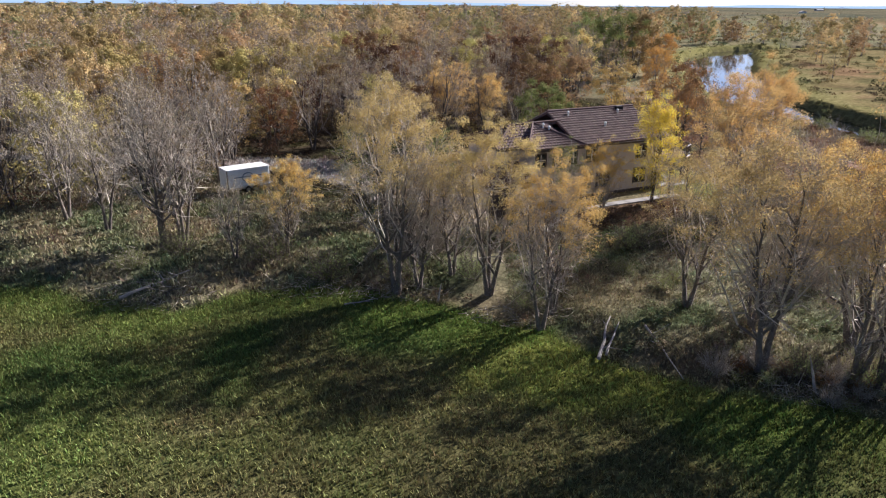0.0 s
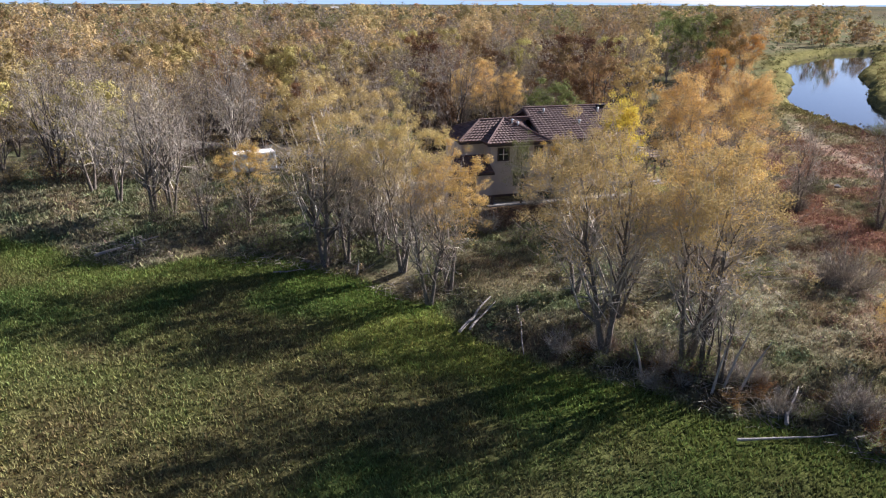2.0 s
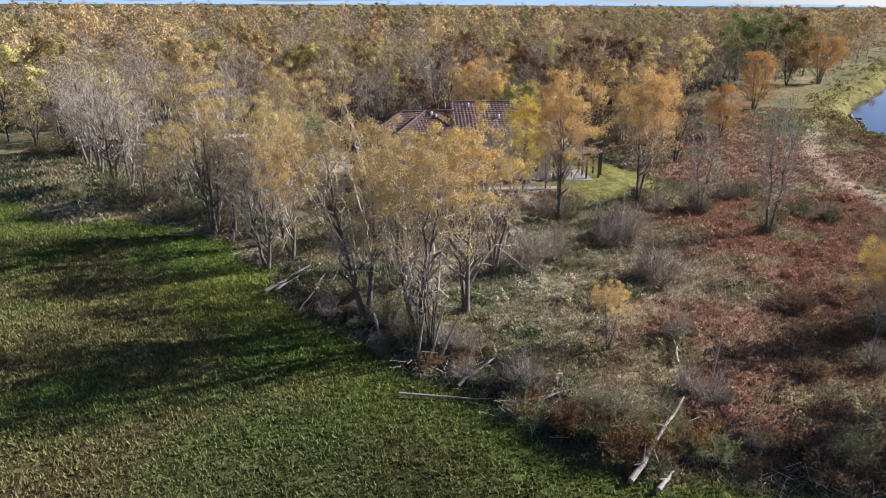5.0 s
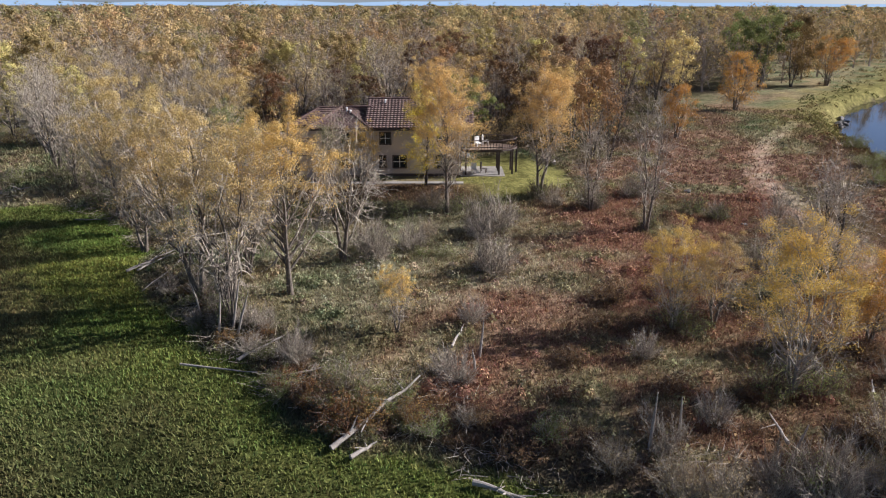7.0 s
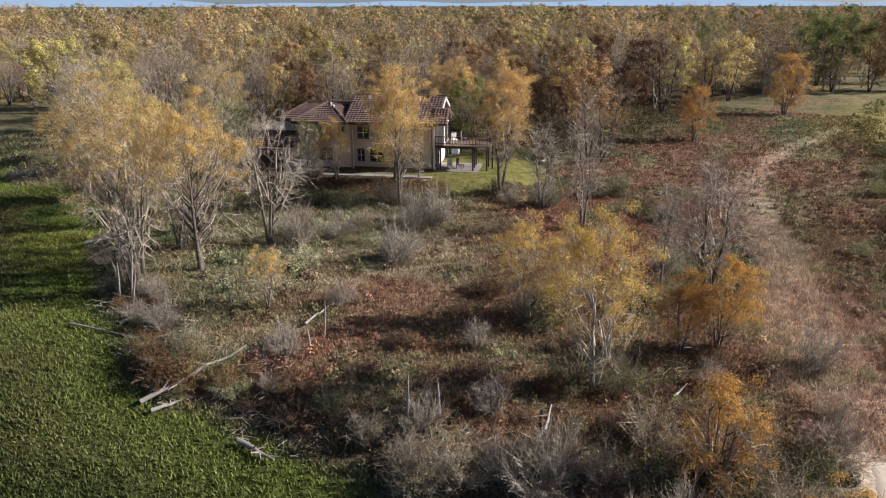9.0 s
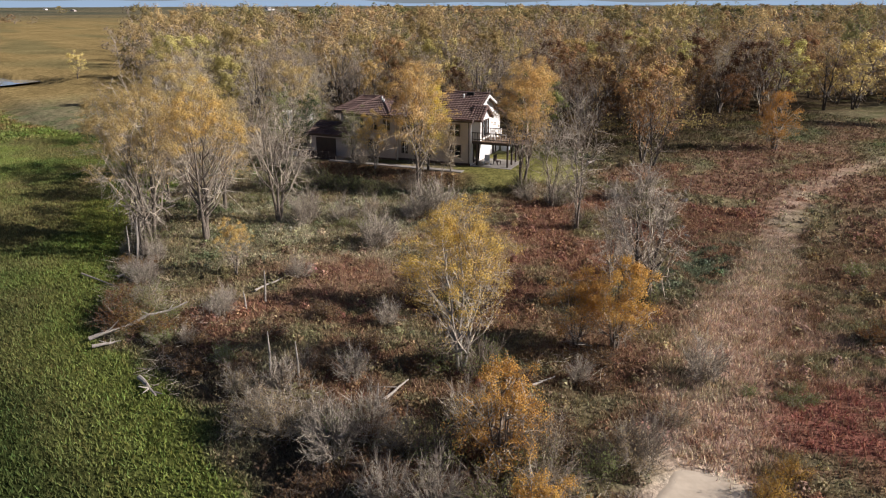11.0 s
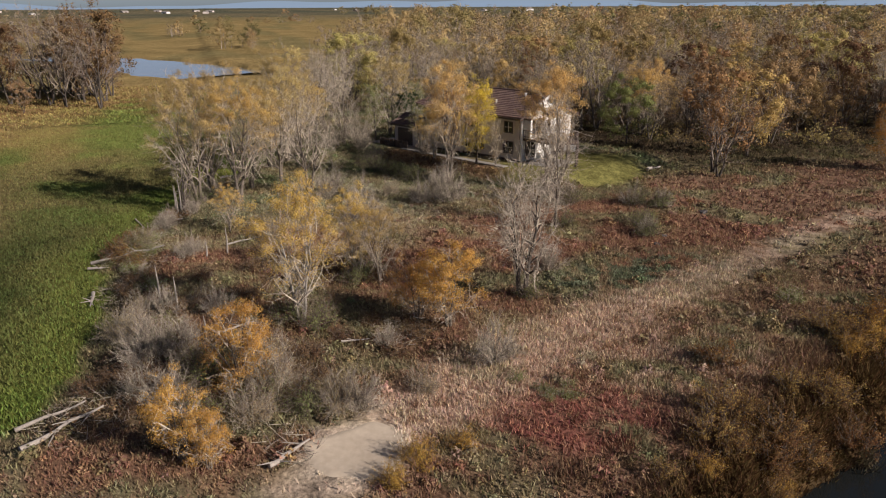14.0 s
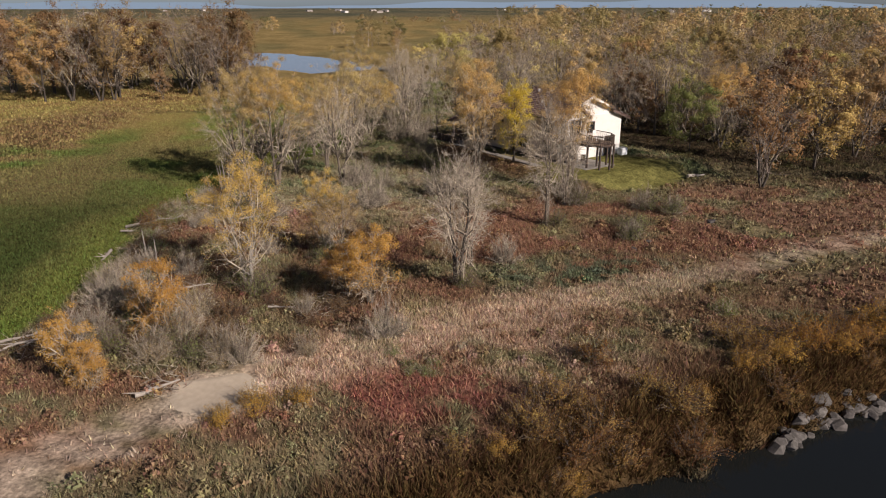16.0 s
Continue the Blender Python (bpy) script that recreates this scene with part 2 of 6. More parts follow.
def cover(x, y):
    """The colour of what grows or lies on the ground, with some sunlight and shade painted in."""
    x, y = np.asarray(x, float), np.asarray(y, float)
    d = inland(x, y)
    river, pond = beside(RIVER, x, y), beside(POND, x, y)
    n1, n2, n3 = waves(x, y, 26, 2), waves(x, y, 9, 3), waves(x, y, 4, 5)
    # open land: sage and dry grass
    c = np.zeros(np.shape(x) + (3,)) + np.array((0.20, 0.18, 0.105))
    c = blend(c, (0.135, 0.15, 0.075), ease(0.0, 0.8, n2 + 0.4 * n3))
    c = blend(c, (0.26, 0.21, 0.12), ease(0.1, 0.9, -n2 + 0.5 * n1) * 0.8)
    # rust weeds between the tree line and the river path
    mid = np.interp(y, (24, 32, 40, 52, 65, 90), (46, 44, 42, 41, 40, 38))
    rust = ease(17, 7, np.abs(x - mid)) * ease(24, 29, y) * ease(115, 92, y)
    c = blend(c, (0.255, 0.145, 0.095), rust * ease(-1.0, 0.25, n2 + 0.4 * n1 + 0.3 * n3))
    rust2 = ease(60, 48, y) * ease(46, 54, x) * ease(75, 68, x) * ease(1, 4, d)
    c = blend(c, (0.235, 0.14, 0.09), rust2 * ease(-0.5, 0.3, n2 + 0.5 * n3))
    rust3 = ease(22, 32, x) * ease(66, 76, y) * ease(210, 120, y) * ease(70, 55, x)
    c = blend(c, (0.235, 0.15, 0.10), rust3 * ease(-0.5, 0.4, n1 + 0.4 * n2) * 0.85)
    under = ease(13, 7, np.hypot((x - 50) / 1.15, y - 33)) * ease(1, 4, d)
    c = blend(c, (0.17, 0.115, 0.066), under * ease(-0.8, 0.2, n2 + 0.5 * n3) * 0.5)
    c = blend(c, (0.21, 0.20, 0.11), under * ease(0.0, 0.6, n3 + 0.4 * n1) * 0.75)
    pale = ease(1.2, 0.5, np.hypot((x - 26) / 14, (y - 46) / 14) + 0.25 * n2) * ease(0.5, 3, d)
    c = blend(c, (0.40, 0.365, 0.24), pale * ease(-0.5, 0.5, n3 + 0.6 * n2) * 0.7)
    # brown dead-stick tangle, with the shadows among it painted into the ground
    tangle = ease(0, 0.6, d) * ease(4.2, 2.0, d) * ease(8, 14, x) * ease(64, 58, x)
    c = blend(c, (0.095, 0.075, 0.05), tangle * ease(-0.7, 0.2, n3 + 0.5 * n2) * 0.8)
    # grey-green sage beside the path
    sage = ease(6, 2.5, np.hypot((x - 51) / 1.0, (y - 60) / 1.8))
    c = blend(c, (0.13, 0.145, 0.09), sage * ease(-0.4, 0.3, n3))
    # the river bank
    bank = ease(6.5, 3, river + 0.8 * n2) * ease(-2, 1, river)
    c = blend(c, (0.125, 0.075, 0.034), bank * np.maximum(ease(-0.6, 0.2, n2), ease(4, 2, river)) * ease(150, 110, y))
    c = blend(c, (0.15, 0.155, 0.05), bank * ease(130, 165, y) * 0.8)
    c = blend(c, (0.095, 0.058, 0.026), ease(5, 2, river) * ease(-2, 1, river) * ease(150, 110, y))
    brown = ease(52, 57, x) * ease(41, 46, y) * ease(100, 80, y) * ease(2.5, 4.5, river)
    c = blend(c, (0.23, 0.14, 0.09), brown * ease(-0.9, 0.0, n2 + 0.5 * n3) * 0.8)
    # red weeds and the sandy path
    red = ease(1.25, 0.75, np.hypot((x - 65.6) / 2.8, (y - 47.0) / 4.8) + 0.18 * n3)
    c = blend(c, (0.26, 0.115, 0.085), red * ease(-0.9, 0.3, n3 + 0.6 * waves(x, y, 1.5, 15)))
    c = blend(c, (0.47, 0.355, 0.265), washed(x, y) * ease(-0.4, 0.4, n3 + 0.7 * waves(x, y, 1.7, 8)) * 0.65)
    path = ease(1.0, -0.6, beside(PATH_LINE, x, y) + 0.6 * n3 + 0.5 * waves(x, y, 1.6, 8))
    c = blend(c, (0.48, 0.38, 0.295), path * (0.85 - 0.35 * ease(38, 44, y) - 0.15 * ease(80, 95, y)) * ease(-1.2, 0.3, waves(x, y, 2.6, 18)))
    sand = ease(1.15, 0.85, np.hypot((x - 64.8) / 1.9, (y - 37.3) / 2.3) + 0.1 * n3)
    c = blend(c, (0.56, 0.475, 0.37), sand)
    # woods: litter, darkened further with painted understorey shade, and dry grass
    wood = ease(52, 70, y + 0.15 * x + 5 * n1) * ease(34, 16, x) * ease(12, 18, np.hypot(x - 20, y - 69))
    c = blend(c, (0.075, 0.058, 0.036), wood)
    c = blend(c, (0.11, 0.10, 0.045), wood * ease(0.3, 0.8, n2) * 0.7)
    # across the river and the far plain
    east = ease(0, 25, x - np.interp(y, (-140, -20, 35, 61, 80, 103, 140, 165, 200, 228, 270, 312, 345, 420), (180, 122, 103, 90, 82, 68, 60, 64, 74, 78, 92, 110, 150, 420)))
    c = blend(c, (0.20, 0.16, 0.075), east)
    c = blend(c, (0.20, 0.125, 0.07), east * ease(-0.1, 0.5, waves(x, y, 70, 52)) * 0.8)
    c = blend(c, (0.12, 0.11, 0.05), east * ease(0.1, 0.5, waves(x, y, 34, 53)) * 0.8)
    c = blend(c, (0.19, 0.17, 0.065), ease(16, 3, river + 4 * n2) * ease(100, 130, y) * 0.85)
    # marsh
    m = ease(0.6, -0.6, d)
    g = np.zeros_like(c) + np.array((0.168, 0.155, 0.062))
    g = blend(g, (0.112, 0.146, 0.042), ease(-0.1, 0.8, n1 + 0.5 * n2))
    g = blend(g, (0.165, 0.14, 0.065), ease(0.0, 0.9, -n1 + 0.4 * n3) * ease(-5, -12, d) * (0.3 + 0.7 * ease(6, -14, x)))
    g = blend(g, (0.135, 0.178, 0.038), ease(-8, -2, d) * 0.7)
    # lime growth, widened and brightened as sunlit marsh between the tree shadows
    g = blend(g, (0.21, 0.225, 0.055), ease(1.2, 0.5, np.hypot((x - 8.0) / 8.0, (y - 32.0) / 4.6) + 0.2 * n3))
    g = blend(g, (0.15, 0.115, 0.06), ease(20, 6, np.abs(x - 28) * 0.4 + np.abs(y - 10)) * 0.45)
    # dark green plants, deepened with tree shade put into the colour
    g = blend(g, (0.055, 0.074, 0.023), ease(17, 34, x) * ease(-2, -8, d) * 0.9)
    g = blend(g, (0.30, 0.23, 0.09), ease(4, -26, x + 6 * n1) * ease(27, 8, y) * 0.75)
    g = blend(g, (0.18, 0.21, 0.06), ease(1.3, 0.6, np.hypot((x + 38) / 30, (y - 22) / 9) + 0.2 * n2))
    g = blend(g, (0.20, 0.135, 0.07), ease(1.3, 0.5, np.hypot((x + 22) / 26, (y + 6) / 10) + 0.3 * n2 + 0.2 * n1) * 0.8)
    g = blend(g, (0.20, 0.125, 0.06), ease(-44, -62, x + 8 * n1) * ease(-25, -5, y + 0.4 * x + 30) * ease(-0.7, 0.3, n2) * 0.8)
    c = c * (1 - m[..., None]) + g * m[..., None]
    # tawny fields beyond the pond
    plain = ease(-62, -95, x) * ease(80, 40, y - np.interp(x, (-600, -250, -125, -60), (330, 110, 40, 10)))
    c = blend(c, (0.27, 0.20, 0.085), plain)
    c = blend(c, (0.20, 0.165, 0.075), plain * ease(0.0, 0.7, waves(x * 0.25, y, 60, 6)))
    reach = ease(700, 1500, np.hypot(x - 20, y - 40))
    c = blend(c, (0.15, 0.13, 0.08), reach)
    c = blend(c, (0.09, 0.095, 0.065), reach * ease(-0.2, 0.5, waves(x, y, 420, 7)))
    # lawn, drive and yard
    lawn = ease(1.15, 0.9, np.hypot((x - 21.5) / 6.3, (y - 70) / 8.5) + 0.08 * n3)
    c = blend(c, (0.19, 0.18, 0.06), lawn)
    drive = ease(1.0, -0.2, beside(((-60, 80, 1.6), (-30, 78, 2.0), (-17, 76, 3.4), (-9, 68, 1.8), (-5, 61.5, 2.2), (1, 58, 2.5)), x, y) + 0.3 * n3)
    c = blend(c, (0.40, 0.36, 0.31), drive)
    bankside = ease(2.2, 1.0, np.abs(house_local(x, y)[1] + 4.2)) * ease(-4, 0, house_local(x, y)[0]) * ease(18, 14, house_local(x, y)[0])
    c = blend(c, (0.19, 0.115, 0.07), bankside * 0.8)
    mud = ease(0.4, -0.8, river)
    c = blend(c, (0.09, 0.075, 0.05), mud)
    return c


def mesh_from(name, verts, faces, mat, colours=None, smooth=False):
    """A mesh from arrays: verts (n, 3) and faces (m, k), with a colour for each vertex if given."""
    verts, faces = np.asarray(verts, np.float32), np.asarray(faces, np.int32)
    me = bpy.data.meshes.new(name)
    k = faces.shape[1]
    me.vertices.add(len(verts)), me.loops.add(faces.size), me.polygons.add(len(faces))
    me.vertices.foreach_set("co", verts.ravel())
    me.loops.foreach_set("vertex_index", faces.ravel())
    me.polygons.foreach_set("loop_start", np.arange(0, faces.size, k, dtype=np.int32))
    me.polygons.foreach_set("use_smooth", np.full(len(faces), smooth))
    if colours is not None:
        layer = me.color_attributes.new("cover", "FLOAT_COLOR", "POINT")
        layer.data.foreach_set("color", np.concatenate([colours, np.ones((len(colours), 1))], 1).astype(np.float32).ravel())
    me.materials.append(mat)
    me.update(calc_edges=True)
    return me


def steps(*stretches):
    """Grid lines: (end, spacing) stretch by stretch from a first place."""
    at = [stretches[0]]
    for end, gap in stretches[1:]:
        n = max(1, round((end - at[-1]) / gap))
        at += list(np.linspace(at[-1], end, n + 1)[1:])
    return np.array(at)


gx = steps(-4850, (-1500, 480), (-600, 120), (-250, 25), (-60, 4), (-34, 1.4), (80, 0.8), (125, 1.5), (260, 9), (700, 60), (1500, 160), (4850, 480))
gy = steps(-4850, (-1500, 480), (-300, 120), (-60, 14), (-4, 2.5), (100, 0.8), (200, 1.8), (350, 2.6), (700, 25), (1500, 100), (4850, 480))
GX, GY = np.meshgrid(gx, gy)
ids = np.arange(GX.size).reshape(GX.shape)
quads = np.stack([ids[:-1, :-1], ids[:-1, 1:], ids[1:, 1:], ids[1:, :-1]], -1).reshape(-1, 4)
spot = np.stack([GX, GY, height(GX, GY)], -1).reshape(-1, 3)
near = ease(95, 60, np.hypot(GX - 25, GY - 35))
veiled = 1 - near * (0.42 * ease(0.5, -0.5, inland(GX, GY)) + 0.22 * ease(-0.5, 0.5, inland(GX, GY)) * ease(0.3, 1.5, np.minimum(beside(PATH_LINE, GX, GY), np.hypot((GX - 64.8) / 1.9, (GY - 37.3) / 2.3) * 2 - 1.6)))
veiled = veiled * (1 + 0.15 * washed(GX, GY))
shaded_soil = cover(GX, GY) * veiled[..., None]  # darkened for litter and for the shade between the plants
ground = new("ground", mesh_from("ground", spot, quads, GROUND, shaded_soil.reshape(-1, 3), True))
tagged(ground, "flat river land with marsh, weeds, sandy path and dry fields", "ground", kind="structure")


def ribbon(name, line, extra, z, mat, label):
    fine = []
    for (ax, ay, aw), (bx, by, bw) in zip(line, line[1:]):
        for t in np.linspace(0, 1, 8, endpoint=False):
            fine.append((ax + t * (bx - ax), ay + t * (by - ay), aw + t * (bw - aw)))
    fine = np.array(fine + [line[-1]])
    d = np.gradient(fine[:, :2], axis=0)
    side = np.stack([-d[:, 1], d[:, 0]], 1) / np.linalg.norm(d, axis=1)[:, None]
    a, b = fine[:, :2] + side * (fine[:, 2:] + extra), fine[:, :2] - side * (fine[:, 2:] + extra)
    v = np.concatenate([np.c_[a, np.full(len(a), z)], np.c_[b, np.full(len(b), z)]])
    n = len(a)
    f = [(i, i + 1, n + i + 1, n + i) for i in range(n - 1)]
    return tagged(new(name, mesh_from(name, v, np.array(f)[:, ::-1], mat)), label, "water", kind="structure")


SAND = material("bare_pale_sand", (0.42, 0.345, 0.26), (0.57, 0.485, 0.375), 0.95, 0.6, 0.12)
sand_v, sand_f = [], []
for i in range(9):
    for k in range(40):
        a = 2 * math.pi * k / 40
        q = i / 8 * (1 + 0.10 * math.sin(3 * a + 1) + 0.07 * math.sin(5 * a) + 0.04 * math.sin(9 * a + 2))
        px, py = 64.8 + 1.95 * q * math.cos(a), 37.3 + 2.35 * q * math.sin(a)
        sand_v.append((px, py, float(height(px, py)) + 0.05 - 0.09 * (i == 8)))
        if i < 8:
            sand_f.append((i * 40 + k, (i + 1) * 40 + k, (i + 1) * 40 + (k + 1) % 40, i * 40 + (k + 1) % 40))
tagged(new("sand_patch", mesh_from("sand_patch", sand_v, sand_f, SAND, None, True)), "bare patch of pale sand on the river path", "sand", kind="structure")
ribbon("water", RIVER, 3.0, -1.0, WATER, "calm blue river between grassy banks")
ribbon("water", POND, 6.0, -0.08, POND_WATER, "shallow pond among tawny reeds")

# ---- trees and shrubs ----


def part(name, data, mat, parent, label="", m=None):
    """One mesh object under a thing or a part, from a bmesh or a mesh."""
    if isinstance(data, bmesh.types.BMesh):
        me = bpy.data.meshes.new(name)
        data.to_mesh(me)
        data.free()
        me.materials.append(mat)
    else:
        me = data
    ob = new(name, me)
    ob.parent = parent
    if m is not None:
        ob.matrix_basis = m
    return tagged(ob, label)


def tubes(p0, p1, r0, r1, sides):
    """Tapered tubes from p0 to p1: vertices and quads."""
    p0, p1 = np.asarray(p0, float), np.asarray(p1, float)
    d = p1 - p0
    d = d / (np.linalg.norm(d, axis=1)[:, None] + 1e-9)
    ref = np.where(np.abs(d[:, 2:]) > 0.9, np.array([[1.0, 0, 0]]), np.array([[0, 0, 1.0]]))
    s = np.cross(d, ref)
    s /= np.linalg.norm(s, axis=1)[:, None] + 1e-9
    u = np.cross(d, s)
    a = np.arange(sides) * 2 * np.pi / sides
    ring = s[:, None] * np.cos(a)[None, :, None] + u[:, None] * np.sin(a)[None, :, None]
    lo, hi = p0[:, None] + ring * np.asarray(r0)[:, None, None], p1[:, None] + ring * np.asarray(r1)[:, None, None]
    v = np.concatenate([lo, hi], 1).reshape(-1, 3)
    k = np.arange(sides)
    f = np.stack([k, (k + 1) % sides, (k + 1) % sides + sides, k + sides], 1)
    f = (np.arange(len(p0)) * 2 * sides)[:, None, None] + f[None]
    return v, f.reshape(-1, 4)


def spikes(p0, p1, r):
    """Thin three-sided twigs that end in a point: vertices and triangles."""
    n = len(p0)
    d = p1 - p0
    a = np.cross(d, np.array([0.31, 0.52, 0.8]))
    a /= np.linalg.norm(a, axis=1)[:, None] + 1e-9
    b = np.cross(d, a)
    b /= np.linalg.norm(b, axis=1)[:, None] + 1e-9
    r = np.asarray(r)[:, None]
    v = np.stack([p0 + a * r, p0 - a * r * 0.5 + b * r * 0.87, p0 - a * r * 0.5 - b * r * 0.87, p1], 1).reshape(-1, 3)
    f = np.array([(0, 1, 3), (1, 2, 3), (2, 0, 3)])
    return v, ((np.arange(n) * 4)[:, None, None] + f[None]).reshape(-1, 3)


def flakes(r, centre, size, away=None, loose=0.5):
    """Small leaf sprays: a three-cornered blade at each centre, which faces away from its clump, more or less."""
    n = len(centre)
    c = r.normal(size=(n, 3))
    c /= np.linalg.norm(c, axis=1)[:, None] + 1e-9
    if away is not None:
        c = c * loose + away
        c /= np.linalg.norm(c, axis=1)[:, None] + 1e-9
    a = np.cross(c, r.normal(size=(n, 3)))
    a /= np.linalg.norm(a, axis=1)[:, None] + 1e-9
    b = np.cross(c, a)
    s = (size * r.uniform(0.6, 1.3, n))[:, None]
    v = np.stack([centre + a * s, centre - a * s * 0.6 + b * s * 0.8, centre - a * s * 0.6 - b * s * 0.8], 1).reshape(-1, 3)
    return v, np.arange(3 * n).reshape(-1, 3)


def joined(quads, tris):
    """Tubes and spikes as one set of vertices and triangles."""
    q = quads[1]
    return np.concatenate([quads[0], tris[0]]), np.concatenate([q[:, :3], q[:, [0, 2, 3]], tris[1] + len(quads[0])])


def grow(seed, h=10.0, wide=3.0, stems=2, limbs=20, twigs=1200, leaves=2200, leaf=0.08, low=0.3, leaf_low=0.3, thick=0.15, sides=5, subs=4, clump=0.07, twig_r=0.012, fan=0.0, crest=0.8, skirt=0, tufty=1.0):
    """A broadleaved tree: stems that part near the ground, limbs that reach a rounded crown between low * h and h,
    fine twigs, sprouts round the foot and clumps of leaf sprays. Gives trunk tubes, branches with their twigs, and leaf blades
    as (vertices, faces)."""
    r = np.random.default_rng(seed)
    P0, P1, R0, R1 = [], [], [], []
    B0, B1, S0, S1 = [], [], [], []
    feet = []
    places, ways, ends = [], [], []
    mid, tall = h * (1 + low) / 2, h * (1 - low) / 2
    per = max(3, limbs // stems)
    for s in range(stems):
        a = r.uniform(0, 6.28) if stems == 1 else s * 6.28 / stems + r.uniform(-0.5, 0.5)
        lean = 0.04 * h if stems == 1 else wide * r.uniform(0.25, 0.45) * (1 + 0.35 * fan)
        top = h * r.uniform(0.74, 0.9)
        n = 6
        off = np.array([math.cos(a), math.sin(a), 0])
        pts = [off * (lean * (i / n) ** 0.9 + 0.1 * (stems > 1)) + np.array([r.normal(0, 0.014 * h * i / n), r.normal(0, 0.014 * h * i / n), top * i / n]) for i in range(n + 1)]
        rad = [thick * (1.3 if i == 0 else 1) * (1 - 0.86 * (i / n)) * h / 10 / (1 if stems == 1 else 1.25) for i in range(n + 1)]
        feet.append(pts)
        for i in range(n):
            P0.append(pts[i]), P1.append(pts[i + 1]), R0.append(rad[i]), R1.append(rad[i + 1])
        for k in range(per):
            la = a + r.uniform(-1.9, 1.9) if stems > 1 else r.uniform(0, 6.28)
            ct = -0.75 + 0.4 * fan + (1.75 - 0.4 * fan) * (k + r.random()) / per
            st = math.sqrt(max(0.0, 1 - ct * ct))
            goal = np.array([math.cos(la) * st * wide, math.sin(la) * st * wide, mid + ct * tall]) * 1.0
            goal = goal + (np.array([0, 0, mid]) - goal) * r.uniform(0.0, 0.22)
            reach = math.hypot(goal[0] - pts[3][0], goal[1] - pts[3][1])
            t = float(np.clip((goal[2] - (0.75 + 0.45 * fan) * reach - 0.1 * h) / top, 0.18, 0.92))
            i = min(int(t * n), n - 1)
            base = pts[i] + (pts[i + 1] - pts[i]) * (t * n - i)
            rr = max(0.03, rad[i] * 0.58)
            last, lr = base, rr
            span = np.linalg.norm(goal - base)
            for q in range(3):
                g = (q + 1) / 3
                p = base + (goal - base) * g + np.array([0, 0, (-0.10 + 0.02 * fan) * span * math.sin(math.pi * g)]) + r.normal(0, 0.035 * span, 3) * (q < 2)
                nr = max(0.022, rr * (1 - 0.74 * g))
                if q == 0:
                    P0.append(last), P1.append(p), R0.append(lr), R1.append(nr)
                else:
                    B0.append(last), B1.append(p), S0.append(lr), S1.append(nr)
                for _ in range(subs if q == 2 else subs // 2):
                    out = p - np.array([0, 0, mid])
                    e = p + (out / (np.linalg.norm(out) + 1e-6) * 0.5 + r.normal(0, 0.6, 3) + np.array([0, 0, 0.25])) * 0.11 * h
                    bend = (p + e) / 2 + r.normal(0, 0.012 * h, 3)
                    w0 = max(0.017, nr * 0.66)
                    B0.extend((p, bend)), B1.extend((bend, e)), S0.extend((w0, w0 * 0.7)), S1.extend((w0 * 0.7, 0.007))
                    places += [p + (e - p) * f for f in (0.4, 0.75, 1.0)]
                    ways += [e - p] * 3
                    ends.append(e)
                last, lr = p, nr
    places, ways, ends = np.array(places), np.array(ways), np.array(ends)
    pick = r.integers(0, len(places), twigs)
    w = ways[pick] / (np.linalg.norm(ways[pick], axis=1)[:, None] + 1e-9)
    o = places[pick]
    tip = o + (w * 0.6 + r.normal(0, 0.55, (twigs, 3)) + np.array([0, 0, 0.15])) * (0.05 * h * r.uniform(0.5, 1.5, twigs))[:, None]
    if skirt:
        stem, g = r.integers(0, stems, skirt), r.random(skirt) ** 1.4 * 0.42
        foot = np.array([feet[a][int(b * 6)] + (feet[a][int(b * 6) + 1] - feet[a][int(b * 6)]) * (b * 6 % 1) for a, b in zip(stem, g)])
        turn = r.uniform(0, 6.28, skirt)
        away = np.stack([np.cos(turn), np.sin(turn), r.uniform(0.1, 1.3, skirt)], 1) * (h * r.uniform(0.02, 0.085, skirt))[:, None]
        o, tip = np.concatenate([o, foot]), np.concatenate([tip, foot + away])
    wood = tubes(P0, P1, R0, R1, sides)
    spike = joined(tubes(B0, B1, S0, S1, 3), spikes(o, tip, np.full(len(o), twig_r)))
    if not leaves:
        return wood, spike, flakes(r, np.zeros((0, 3)), leaf)
    p = np.clip((ends[:, 2] / h - leaf_low) / (1 - leaf_low), 0.0, 1.0) ** crest * r.uniform(0.1, 1.0, len(ends)) ** (1.5 * tufty) + 1e-4
    chosen = r.choice(len(ends), leaves, p=p / p.sum())
    way = r.normal(size=(leaves, 3))
    way /= np.linalg.norm(way, axis=1)[:, None]
    spots = ends[chosen] + way * (clump * h * r.random(leaves) ** 0.5)[:, None] * np.array([1, 1, 0.75])
    out = spots - np.array([0, 0, mid])
    out /= np.linalg.norm(out, axis=1)[:, None] + 1e-9
    return wood, spike, flakes(r, spots, leaf, way * 0.8 + out * 0.45, 0.5 if leaf < 0.06 else 0.25)


